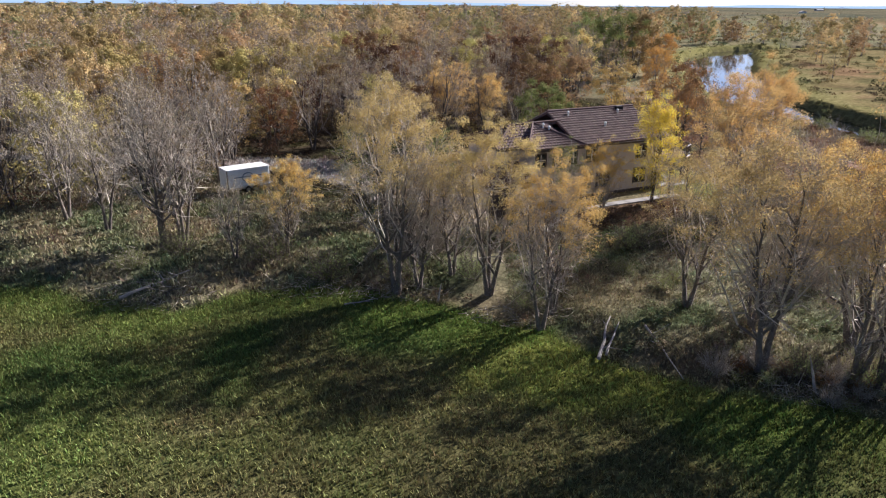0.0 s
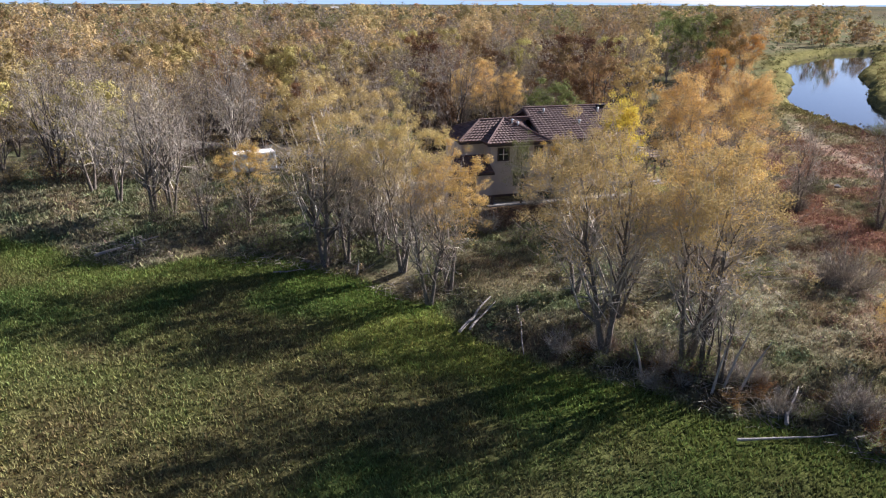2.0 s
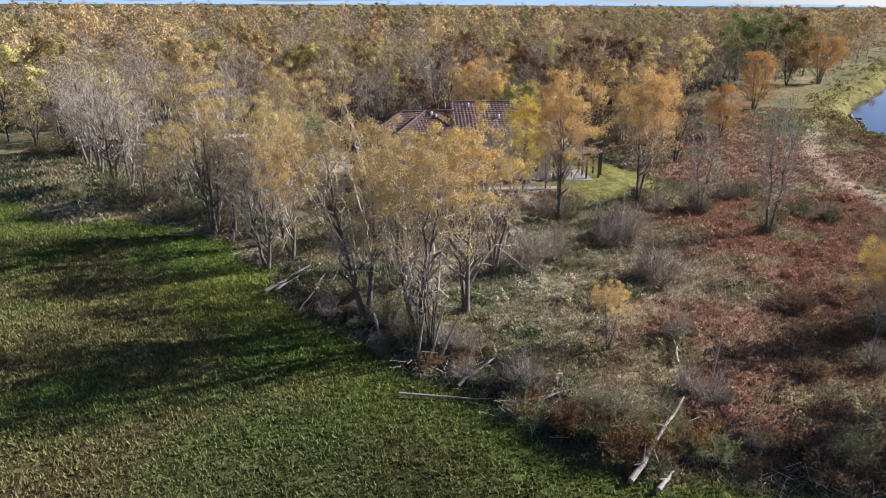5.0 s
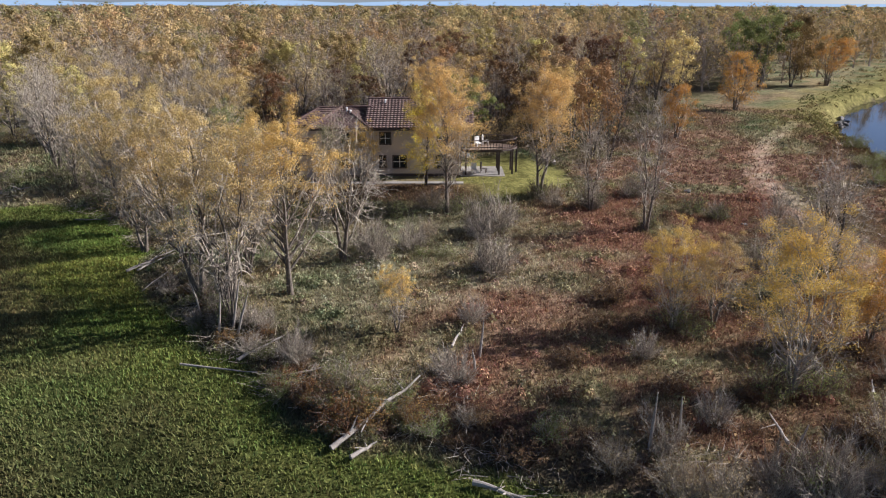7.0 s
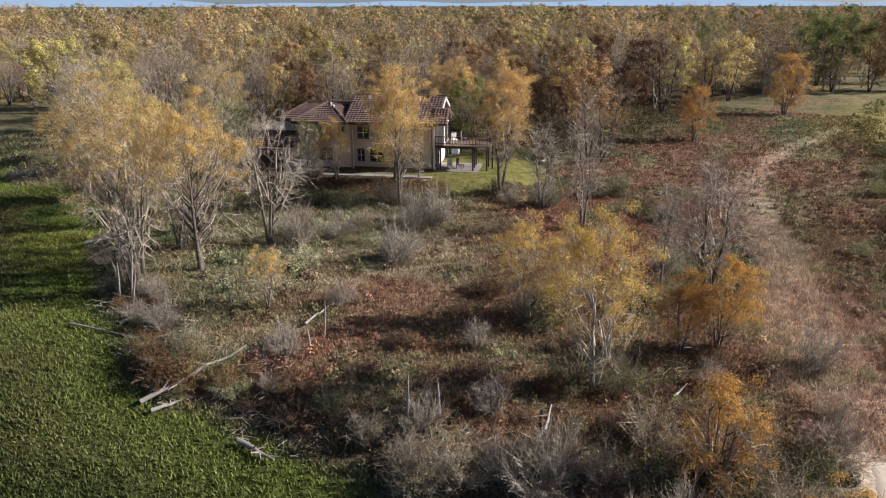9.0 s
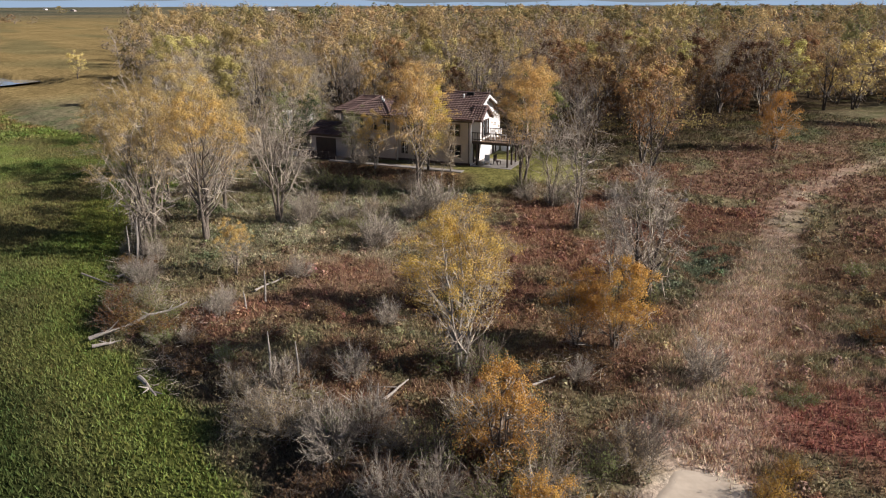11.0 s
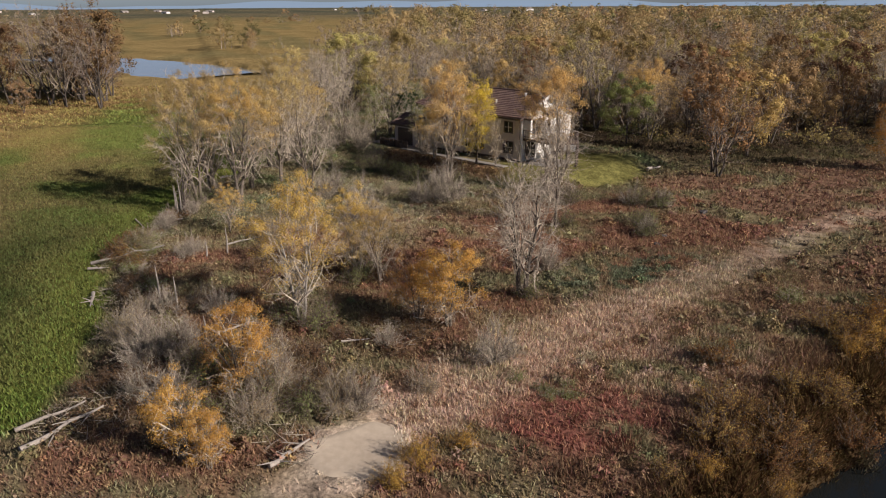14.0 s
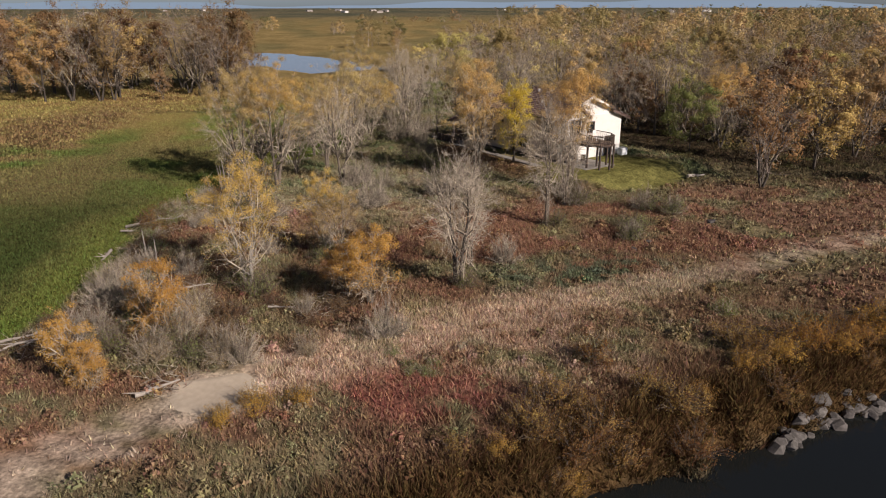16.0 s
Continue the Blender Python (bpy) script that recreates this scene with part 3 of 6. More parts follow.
def thicket(seed, h=2.0, wide=1.2, stems=60, twigs=260, leaves=200, leaf=0.07, leaf_low=0.2):
    """A many-stemmed shrub."""
    r = np.random.default_rng(seed)
    a, q = r.uniform(0, 6.28, stems), np.sqrt(r.random(stems))
    foot = np.stack([np.cos(a) * q * wide * 0.25, np.sin(a) * q * wide * 0.25, np.full(stems, -0.05)], 1)
    head = np.stack([np.cos(a) * q * wide, np.sin(a) * q * wide, h * (1.0 - 0.6 * q ** 2) * r.uniform(0.35, 1.0, stems)], 1) + r.normal(0, 0.12 * wide, (stems, 3))
    wood = tubes(foot, head, np.full(stems, 0.008 + 0.002 * h), np.full(stems, 0.003), 3)
    k, g = r.integers(0, stems, twigs), r.uniform(0.25, 1.0, twigs)[:, None]
    o = foot[k] + (head[k] - foot[k]) * g
    tip = o + ((head[k] - foot[k]) * 0.25 + r.normal(0, 0.2, (twigs, 3)) * np.array([wide, wide, h * 0.6])) * r.uniform(0.5, 1.2, (twigs, 1))
    spike = spikes(o, tip, np.full(twigs, 0.009))
    spots = np.zeros((0, 3))
    if leaves:
        c = r.integers(0, twigs, leaves)
        spots = o[c] + (tip[c] - o[c]) * r.uniform(0.4, 1.05, (leaves, 1)) + r.normal(0, 0.04 * h, (leaves, 3))
        spots = spots[spots[:, 2] > leaf_low * h]
    out = spots - np.array([0, 0, h * 0.35])
    return wood, spike, flakes(r, spots, leaf, out / (np.linalg.norm(out, axis=1)[:, None] + 1e-9), 0.7)


KINDS = {}


def kind_of(key, made, bark, leaf):
    """Three shared meshes for one kind of tree or shrub."""
    wood, spike, leaves = made
    fine = bark if bark in (SHRUB, BROWN_STEM) else WOOD_TWIG if key.startswith("wood") else TWIG
    out = [("trunk", mesh_from(key + "_trunk", *wood, bark, None, True)), ("branchwork", mesh_from(key + "_branchwork", *spike, fine))]
    if len(leaves[1]):
        out.append(("crown", mesh_from(key + "_crown", *leaves, leaf)))
    KINDS[key] = out


def plant(key, name, x, y, size=1.0, turn=0.0, label="", category="tree", group="", lift=0.0, squash=1.0, lean=(0.0, 0.0)):
    """A tree or shrub on the ground at x, y."""
    ob = new(name)
    ob.empty_display_size = 0.3
    ob.matrix_basis = Matrix.LocRotScale((x, y, float(height(x, y)) - 0.05 + lift), Euler((lean[0], lean[1], turn)), (size, size, size * squash))
    tagged(ob, label, category, group)
    for part_name, me in KINDS[key]:
        piece = part(part_name, me, None, ob)
        if part_name != "trunk":
            tagged(piece, kind="stuff")
    return ob


for i in range(3):
    kind_of(f"grey{i}", grow(11 + i, 10, 2.4, 2 + i % 2, 34, 1700, 1500, 0.04, 0.25, 0.5, 0.2, subs=5, twig_r=0.011, fan=1.0, crest=1.2, skirt=140), GREY_BARK, LEAF["tan"])
    kind_of(f"gold{i}", grow(21 + i, 10, 2.6, 2, 34, 1300, 26000, 0.04, 0.28, 0.38, 0.21, subs=5, twig_r=0.011, fan=1.0, crest=1.6, clump=0.05, skirt=140), GREY_BARK, LEAF["gold"])
for i in range(2):
    kind_of(f"straw{i}", grow(121 + i, 10, 2.6, 2 + i, 34, 1500, 22000, 0.038, 0.26, 0.38, 0.2, subs=5, twig_r=0.011, fan=1.0, crest=1.5, clump=0.05, skirt=160), GREY_BARK, LEAF["olive"])
    kind_of(f"orange{i}", grow(31 + i, 10, 1.8, 2, 36, 1100, 24000, 0.044, 0.22, 0.4, 0.17, subs=5, fan=0.8, crest=1.0, clump=0.055, skirt=260), GREY_BARK, LEAF["orange"])
    kind_of(f"sunny{i}", grow(41 + i, 8, 2.1, 3, 34, 1700, 24000, 0.034, 0.16, 0.28, 0.17, subs=5, fan=0.8, crest=1.0, clump=0.06, skirt=260), PALE_BARK, LEAF["yellow"])
    kind_of(f"snag{i}", grow(51 + i, 8, 1.85, 2, 30, 2300, 500, 0.04, 0.2, 0.4, 0.24, subs=6, twig_r=0.012, fan=0.8, skirt=260), BARK, LEAF["tan"])
    kind_of(f"rusty{i}", grow(61 + i, 4.6, 1.75, 4, 30, 1400, 15000, 0.036, 0.2, 0.3, 0.2, subs=5, clump=0.09, twig_r=0.009, crest=0.7, skirt=260), GREY_BARK, LEAF["honey"])
    kind_of(f"honey{i}", grow(71 + i, 3.6, 1.05, 4, 28, 1000, 12000, 0.03, 0.06, 0.1, 0.2, subs=5, clump=0.085, twig_r=0.008, crest=0.5, skirt=120), GREY_BARK, LEAF["honey"])
    kind_of(f"brush{i}", thicket(81 + i, 2.0, 1.1, 60, 1300, 0), SHRUB, LEAF["tan"])
    kind_of(f"tanbrush{i}", thicket(91 + i, 1.9, 1.15, 55, 900, 2200, 0.026, 0.12), SHRUB, LEAF["tan"])
    kind_of(f"bankbrush{i}", thicket(131 + i, 1.25, 0.95, 50, 240, 2200, 0.028, 0.03), BROWN_STEM, LEAF["bank"])
    kind_of(f"rustbrush{i}", thicket(111 + i, 0.95, 0.95, 50, 260, 1700, 0.03, 0.05), BROWN_STEM, LEAF["rust"])
    kind_of(f"greenbrush{i}", thicket(101 + i, 1.4, 1.2, 60, 300, 2300, 0.032, 0.1), SHRUB, LEAF["sage"])
    kind_of(f"darkbrush{i}", thicket(161 + i, 1.7, 1.1, 60, 700, 1500, 0.03, 0.05), BROWN_STEM, LEAF["sage"])
for i in range(2):
    kind_of(f"amber{i}", thicket(181 + i, 1.7, 1.2, 60, 400, 4200, 0.032, 0.05), BROWN_STEM, LEAF["amber"])
for i in range(2):
    kind_of(f"wisp{i}", grow(151 + i, 10, 1.5, 2, 26, 1200, 300, 0.04, 0.12, 0.4, 0.15, subs=6, twig_r=0.011, fan=0.8, skirt=260), GREY_BARK, LEAF["tan"])
kind_of("leaning", grow(171, 6, 0.9, 4, 14, 260, 0, 0.1, 0.35, 0.5, 0.2, subs=3, twig_r=0.011), BARK, LEAF["tan"])
kind_of("spire", grow(5, 8, 1.2, 1, 40, 400, 14000, 0.05, 0.06, 0.0, fan=0.6, clump=0.06), BARK, LEAF["lemon"])
kind_of("slim", grow(6, 6, 0.8, 1, 24, 900, 3000, 0.035, 0.05, 0.0), BARK, LEAF["tan"])
kind_of("conifer", grow(7, 7, 1.5, 1, 30, 700, 8000, 0.055, 0.03, 0.0), BARK, LEAF["dark"])
kind_of("leafy", grow(8, 8, 1.7, 2, 26, 1200, 6500, 0.05, 0.2, 0.15, subs=5), BARK, LEAF["green"])

rng = random.Random(7)
GREY = "leafless grey cottonwood with fine pale twigs at the marsh edge"
for x, y, h, key in ((-21.9, 48.5, 11, "grey0"), (-20.6, 49.2, 10, "grey1"), (-32.7, 54.4, 10, "grey2"), (-24.4, 68.6, 10, "grey0"), (-3.4, 42.0, 12, "straw1"), (-2.0, 42.8, 8.5, "grey2"), (-1.7, 49.1, 7.5, "grey1"), (5.7, 37.0, 8.4, "grey2"), (-5.6, 56.3, 10.2, "straw0"), (38.9, 59.4, 10.4, "wisp0"), (33.2, 62.4, 7.6, "wisp1"), (-28, 52, 9, "grey1"), (-15.6, 46.2, 5.5, "grey2")):
    plant(key, "cottonwood_tree", x, y, h / 10, rng.uniform(0, 6.3), GREY, "tree", "trees along the marsh edge")
for x, y, h, key in ((-12.0, 46.8, 6.6, "gold0"), (0.2, 43.9, 8.4, "straw0"), (2.7, 41.2, 10, "straw1"), (6.6, 38.8, 8.6, "gold1"), (14.8, 39.2, 9.2, "straw0"), (16.8, 32.3, 11.6, "straw0"), (22.4, 34.6, 10.6, "gold1"), (21.7, 41.2, 9.6, "grey1"), (17.5, 36.0, 6.5, "grey1"), (20.9, 30.9, 10.5, "straw1")):
    plant(key, "cottonwood_tree", x, y, h / 10, rng.uniform(0, 6.3), "tall cottonwood with golden leaves high in its grey crown", "tree", "trees along the marsh edge", lean=(0.0, 0.08 if x > 16 and y < 40 else 0.03))
plant("leaning", "dead_tree", 22.4, 29.6, 0.8, 0.7, "clump of leaning bare stems at the marsh edge", "tree", "trees along the marsh edge")
plant("leaning", "dead_tree", 21.6, 30.0, 0.9, 2.7, "clump of leaning bare stems at the marsh edge", "tree", "trees along the marsh edge")
for x, y, h, key in ((22.4, 55.6, 11.2, "orange0"), (27.6, 64.3, 11.0, "orange1"), (-0.8, 95.0, 9.0, "orange0"), (-3.5, 93.0, 8.5, "orange1"), (3, 91, 8.2, "orange0")):
    plant(key, "cottonwood_tree", x, y, h / 10, rng.uniform(0, 6.3), "cottonwood with a dense orange autumn crown near the house", "tree", "orange trees round the house")
plant("spire", "young_cottonwood", 17.4, 60.4, 1.08, 1.0, "slender young cottonwood with yellow-green leaves before the house", "tree")
plant("leafy", "young_cottonwood", 9.2, 56.4, 0.68, 2.0, "young green-leaved tree beside the house wall", "tree")
plant("leafy", "young_cottonwood", -1.0, 53.2, 0.85, 3.0, "green-leaved tree beside the parking pad", "tree")
plant("leafy", "young_cottonwood", -9.0, 60.8, 0.85, 1.0, "green-leaved tree behind the parking pad", "tree")
plant("conifer", "juniper_tree", -7.2, 59.8, 0.85, 2.4, "dark green juniper beside the house", "tree")
plant("slim", "young_cottonwood", 19.3, 61.9, 0.8, 0.4, "narrow tan-leaved young tree before the house wall", "tree")
plant("sunny0", "young_cottonwood", 12.5, 57.0, 0.68, 0.8, "small tree with golden leaves before the house", "tree")
plant("conifer", "juniper_tree", -4.5, 58.0, 0.8, 1.4, "dark green juniper beside the house", "tree")
plant("sunny0", "cottonwood_tree", 51.4, 36.6, 0.98, 0.3, "spreading cottonwood with thin yellow leaves and white limbs", "tree", "trees among the rust weeds")
plant("sunny1", "cottonwood_tree", 44.9, 41.3, 0.7, 1.3, "small cottonwood with a white stem and yellow leaves", "tree", "trees among the rust weeds")
plant("straw0", "cottonwood_tree", 46.9, 42.4, 0.5, 2.6, "small cottonwood with a white stem and yellow leaves", "tree", "trees among the rust weeds")
plant("snag1", "dead_tree", 52.0, 50.4, 1.06, 0.5, "bare dark-stemmed tree with a dense twiggy crown", "tree", "trees among the rust weeds")
plant("wisp1", "dead_tree", 48.7, 51.6, 0.64, 1.9, "thin bare grey tree among rust weeds", "tree", "trees among the rust weeds")
for x, y, s, key in ((53.2, 43.2, 0.82, "rusty0"), (54.7, 44.6, 1.0, "rusty1")):
    plant(key, "willow_shrub", x, y, s, rng.uniform(0, 6.3), "rounded shrub with orange autumn leaves", "shrub", "shrubs among the rust weeds")
for x, y, s, key in ((58.4, 32.8, 1.25, "honey0"), (63.3, 30.2, 1.0, "honey1"), (64.1, 31.2, 0.7, "honey0"), (31.3, 33.3, 0.36, "gold1"), (32.2, 103.9, 1.9, "honey0"), (48.0, 188.0, 2.2, "rusty0"), (35.5, 136.4, 2.6, "honey0")):
    plant(key, "willow_shrub", x, y, s, rng.uniform(0, 6.3), "upright shrub with orange-yellow autumn leaves", "shrub", "shrubs among the rust weeds")
for x, y, s in ((32.2, 44.2, 1.7), (31.4, 45.0, 1.2), (33.0, 63.3, 1.3), (36.3, 71.6, 1.0), (43.4, 65.2, 0.9), (34.9, 69.2, 1.1), (28.4, 53.5, 1.7), (24.6, 45.7, 1.2), (44.4, 36.9, 0.9), (48.7, 32.1, 1.0), (35.8, 30.7, 0.8), (37.0, 30.0, 0.9), (47.2, 29.0, 1.0), (53.2, 30.0, 1.3), (58.5, 29.5, 1.15), (57.2, 28.2, 1.0), (61.6, 38.0, 1.1), (59.4, 45.5, 1.25), (55.7, 40.6, 0.8), (46.0, 30.9, 0.6), (53.4, 28.2, 1.3), (51.6, 28.5, 1.1), (34.6, 36.4, 0.9), (22.4, 43.5, 1.5), (24.0, 42.5, 1.4), (26.8, 53.0, 1.6), (47.9, 54.3, 1.2), (29.5, 63.0, 1.1), (28.0, 51.0, 1.3), (10.2, 56.5, 1.0), (2.5, 50.5, 1.3), (-2.0, 47.5, 2.2), (-0.6, 50.5, 2.0), (7.0, 51.0, 1.2)):
    plant(rng.choice(("brush0", "brush1")), "bare_shrub", x, y, s, rng.uniform(0, 6.3), "leafless grey shrub with many fine stems", "shrub", "bare shrubs")
for x, y, s in ((48.8, 26.4, 1.1), (50.0, 27.4, 1.2), (58.0, 34.6, 1.3), (61.4, 37.1, 1.2), (47.8, 27.4, 0.9), (55.0, 30.5, 1.0), (20.5, 56.0, 1.3), (32.8, 26.8, 1.0), (24.2, 48.8, 1.0), (45.5, 27.4, 0.9), (61.0, 33.0, 1.1), (60.8, 41.2, 0.8), (59.4, 34.2, 1.4), (55.3, 33.9, 1.2)):
    plant(rng.choice(("tanbrush0", "tanbrush1")), "tan_shrub", x, y, s, rng.uniform(0, 6.3), "dry tan shrub with thin withered leaves", "shrub", "tan shrubs")
for x, y, s in ((33.4, 26.6, 1.1), (31.9, 27.2, 1.0), (35.2, 27.6, 0.8), (42.5, 28.0, 0.9), (26.0, 45.0, 0.7), (27.5, 45.8, 0.8), (12.0, 44.5, 0.9), (14.0, 42.0, 0.8), (15.3, 43.2, 0.7), (9.0, 45.5, 0.8), (-22.5, 44.0, 1.3), (56.3, 87.0, 1.6), (58.2, 92.0, 1.7), (55.2, 95.0, 1.5), (60.5, 78.0, 1.4), (58.0, 66.0, 0.9), (57.0, 101.0, 1.6), (54.0, 108.0, 1.6)):
    plant(rng.choice(("greenbrush0", "greenbrush1")), "green_shrub", x, y, s, rng.uniform(0, 6.3), "low yellow-green shrub with small leaves", "shrub", "green shrubs")

sr = np.random.default_rng(29)
for k in range(46):
    x, y = sr.uniform(40, 66), sr.uniform(25, 44)
    if float(inland(np.array(x), np.array(y))) > 1.0 and float(beside(PATH_LINE, np.array(x), np.array(y))) > 2.2:
        plant(f"rustbrush{k % 2}", "rust_shrub", x, y, sr.uniform(0.7, 1.6), sr.uniform(0, 6.3), "low rust-brown shrub with small withered leaves", "shrub", "rust shrubs below the trees")

for k in range(210):
    x, y = sr.uniform(52, 80), sr.uniform(30, 92)
    d = float(beside(RIVER, np.array(x), np.array(y)) + 1.5 * waves(np.array(x), np.array(y), 6, 41))
    if 0.5 < d < 5.0 and float(beside(PATH_LINE, np.array(x), np.array(y))) > 0.8 and math.hypot((x - 64.8) / 3.0, (y - 48.2) / 4.6) > 0.9:
        plant(f"bankbrush{k % 2}", "bank_shrub", x, y, sr.uniform(0.6, 1.5), sr.uniform(0, 6.3), "low olive-brown shrub among the bank reeds", "shrub", "shrubs on the river bank")
for k, (x, y, s) in enumerate(((63.6, 66.2, 1.1), (62.6, 68.6, 1.2), (62.0, 71.2, 1.1), (61.2, 73.8, 1.3), (60.4, 76.4, 1.1), (64.6, 64.0, 0.8), (60.0, 79.5, 1.2), (66.6, 60.8, 0.6), (63.0, 70.0, 0.9), (71.6, 53.0, 0.7), (70.6, 50.2, 0.6), (66.3, 39.4, 0.75), (65.9, 41.4, 0.6), (67.4, 38.0, 0.6))):
    plant(f"amber{k % 2}", "amber_shrub", x, y, s, sr.uniform(0, 6.3), "rounded shrub with amber-brown leaves on the river bank", "shrub", "amber shrubs on the river bank")
for x, y, s in ((33.2, 25.2, 1.5), (34.6, 25.6, 1.3), (31.2, 25.8, 1.2), (29.0, 26.4, 1.1), (36.5, 26.4, 1.2)):
    plant(f"bankbrush{int(s * 10) % 2}", "tan_shrub", x, y, s, sr.uniform(0, 6.3), "olive-yellow shrub beside dead branches at the marsh edge", "shrub", "tan shrubs")
for k in range(46):
    x = sr.uniform(13, 40)
    y = float(np.interp(x, EDGE_X, EDGE_Y)) + sr.uniform(0.5, 3.2)
    plant(("greenbrush0", "rustbrush0", "brush1", "bankbrush0")[k % 4], "edge_shrub", x, y, sr.uniform(0.5, 1.0), sr.uniform(0, 6.3), "low dark green and brown shrub at the marsh edge", "shrub", "shrubs along the marsh edge")
for x, y, s in ((36.2, 71.4, 1.3), (35.0, 69.6, 1.2), (33.2, 63.6, 1.4), (41.2, 66.2, 1.3), (27.8, 64.0, 1.3), (38.9, 60.2, 1.0), (43.6, 65.0, 1.1), (44.6, 41.8, 1.3), (46.0, 40.9, 1.0), (52.4, 37.2, 1.3), (50.4, 36.0, 1.2), (52.2, 50.9, 0.9), (22.8, 56.2, 1.2), (21.4, 30.6, 1.3), (18.6, 31.6, 1.1), (-3.0, 43.4, 1.5), (-8.6, 44.2, 1.6), (-12.6, 46.0, 1.7), (1.6, 43.2, 1.3), (5.0, 39.4, 1.1), (59.2, 33.6, 1.2), (56.4, 31.2, 1.3), (52.6, 29.2, 1.1), (61.0, 35.6, 1.0), (60.2, 30.8, 1.3), (-20.0, 47.2, 1.5), (13.5, 50.0, 1.5), (16.4, 51.4, 1.4), (10.4, 49.0, 1.2), (19.0, 52.6, 1.3)):
    plant(f"darkbrush{int(x * 10) % 2}", "dark_shrub", x, y, s, sr.uniform(0, 6.3), "dense dark shrub with brown stems and small leaves", "shrub", "dark shrubs below the trees")
for k in range(7):
    x, y = sr.normal(63.2, 0.7), sr.normal(46.6, 0.9)
    plant("greenbrush0", "green_shrub", x, y, sr.uniform(0.3, 0.5), sr.uniform(0, 6.3), "small green tuft among red weeds", "shrub", "green shrubs")

# ---- woods ----
for i in range(3):
    kind_of(f"wood_bare{i}", grow(201 + i, 10, 2.9, 2 + i % 2, 18, 900, 900, 0.075, 0.14, 0.35, 0.2, 3, 3, 0.06, 0.02, 1.0), BARK, LEAF["tan"])
    kind_of(f"wood_gold{i}", grow(211 + i, 10, 2.7, 2, 18, 420, 4200, 0.125, 0.14, 0.12, 0.17, 3, 3, 0.085, 0.018, 0.6, 0.6, tufty=1.3), BARK, LEAF["wood_olive" if i else "wood_gold"])
kind_of("wood_orange", grow(221, 10, 2.6, 2, 18, 420, 4200, 0.125, 0.14, 0.1, 0.17, 3, 3, 0.085, 0.018, 0.6, 0.6, tufty=1.3), BARK, LEAF["wood_orange"])
kind_of("wood_rust", grow(224, 10, 2.7, 2, 18, 500, 3600, 0.125, 0.16, 0.12, 0.17, 3, 3, 0.085, 0.018, 0.6, 0.6, tufty=1.3), BARK, LEAF["wood_rust"])
kind_of("wood_green", grow(222, 14, 4.2, 2, 22, 160, 8500, 0.155, 0.12, 0.0, 0.16, 3, 3, 0.085, tufty=1.0), BARK, LEAF["green"])
kind_of("wood_olive", grow(223, 14, 4.2, 2, 22, 160, 8500, 0.155, 0.12, 0.0, 0.16, 3, 3, 0.085, tufty=1.0), BARK, LEAF["wood_olive"])


def wooded(x, y):
    """Whether the woods reach this place: north of the yard, west of the river meadow."""
    west = y - np.interp(x, (-900, -500, -250, -125, -90, -45, -20), (620, 270, 112, 66, 65, 56, 57))
    east = np.interp(y, (50, 78, 85, 110, 140, 175, 200, 235, 280, 330, 500, 1400), (-9, -8, 10, 14, 22, 36, 44, 52, 70, 60, 90, 500)) - x
    return (west > 0) & (east > 0)


for i in range(3):
    kind_of(f"wood_under{i}", thicket(141 + i, 2.4, 1.7, 26, 240, (80, 420, 420)[i], 0.085, 0.03), BROWN_STEM, LEAF[("tan", "rust", "wood_olive")[i]])
wr = np.random.default_rng(17)
standing = []
for gy_ in np.arange(50, 190, 4.9):
    for gx_ in np.arange(-120, 48, 4.9):
        x, y = gx_ + wr.uniform(-2.2, 2.2), gy_ + wr.uniform(-2.2, 2.2)
        yard = math.hypot(x - 9, y - 66) < 20 or math.hypot(x + 17, y - 74) < 8 or math.hypot(x + 18, y - 60) < 9.5 or (x > -5 and y < 84)
        open_floor = x > -2 and y < 120 and wr.random() < 0.25
        if wooded(x, y) and not yard and not open_floor and wr.random() < 0.86:
            standing.append((x, y))
standing.sort(key=lambda p: math.hypot(p[0] - 20, p[1] - 40))
rest = standing[290:]
for x, y in standing[:290]:
    q = wr.random() + 0.12 * float(waves(np.array(x), np.array(y), 40, 12))
    grove = x < 6 and y - 0.2 * x < 104
    if q < (0.68 if grove else 0.4):
        key, text = f"wood_bare{wr.integers(3)}", "leafless grey tree in the woods"
    elif q < (0.88 if grove else 0.72):
        key, text = f"wood_gold{wr.integers(3)}", "tree with thin golden autumn leaves in the woods"
    elif q < (0.96 if grove else 0.86):
        key, text = "wood_orange", "tree with orange autumn leaves in the woods"
    else:
        key, text = "wood_olive", "broad cottonwood with olive-gold leaves in the woods"
    if x > -24 and y > 78 and key in ("wood_gold0", "wood_gold1", "wood_gold2", "wood_olive") and wr.random() < 0.8:
        key, text = "wood_rust", "tree with rust-brown withered leaves in the woods"
    s = (0.66 + 0.55 * wr.random() ** 1.6) * (0.8 if key == "wood_olive" else 1)
    plant(key, "woodland_tree", x, y, s, wr.uniform(0, 6.3), text, "tree", "trees of the near woods")
ur = np.random.default_rng(37)
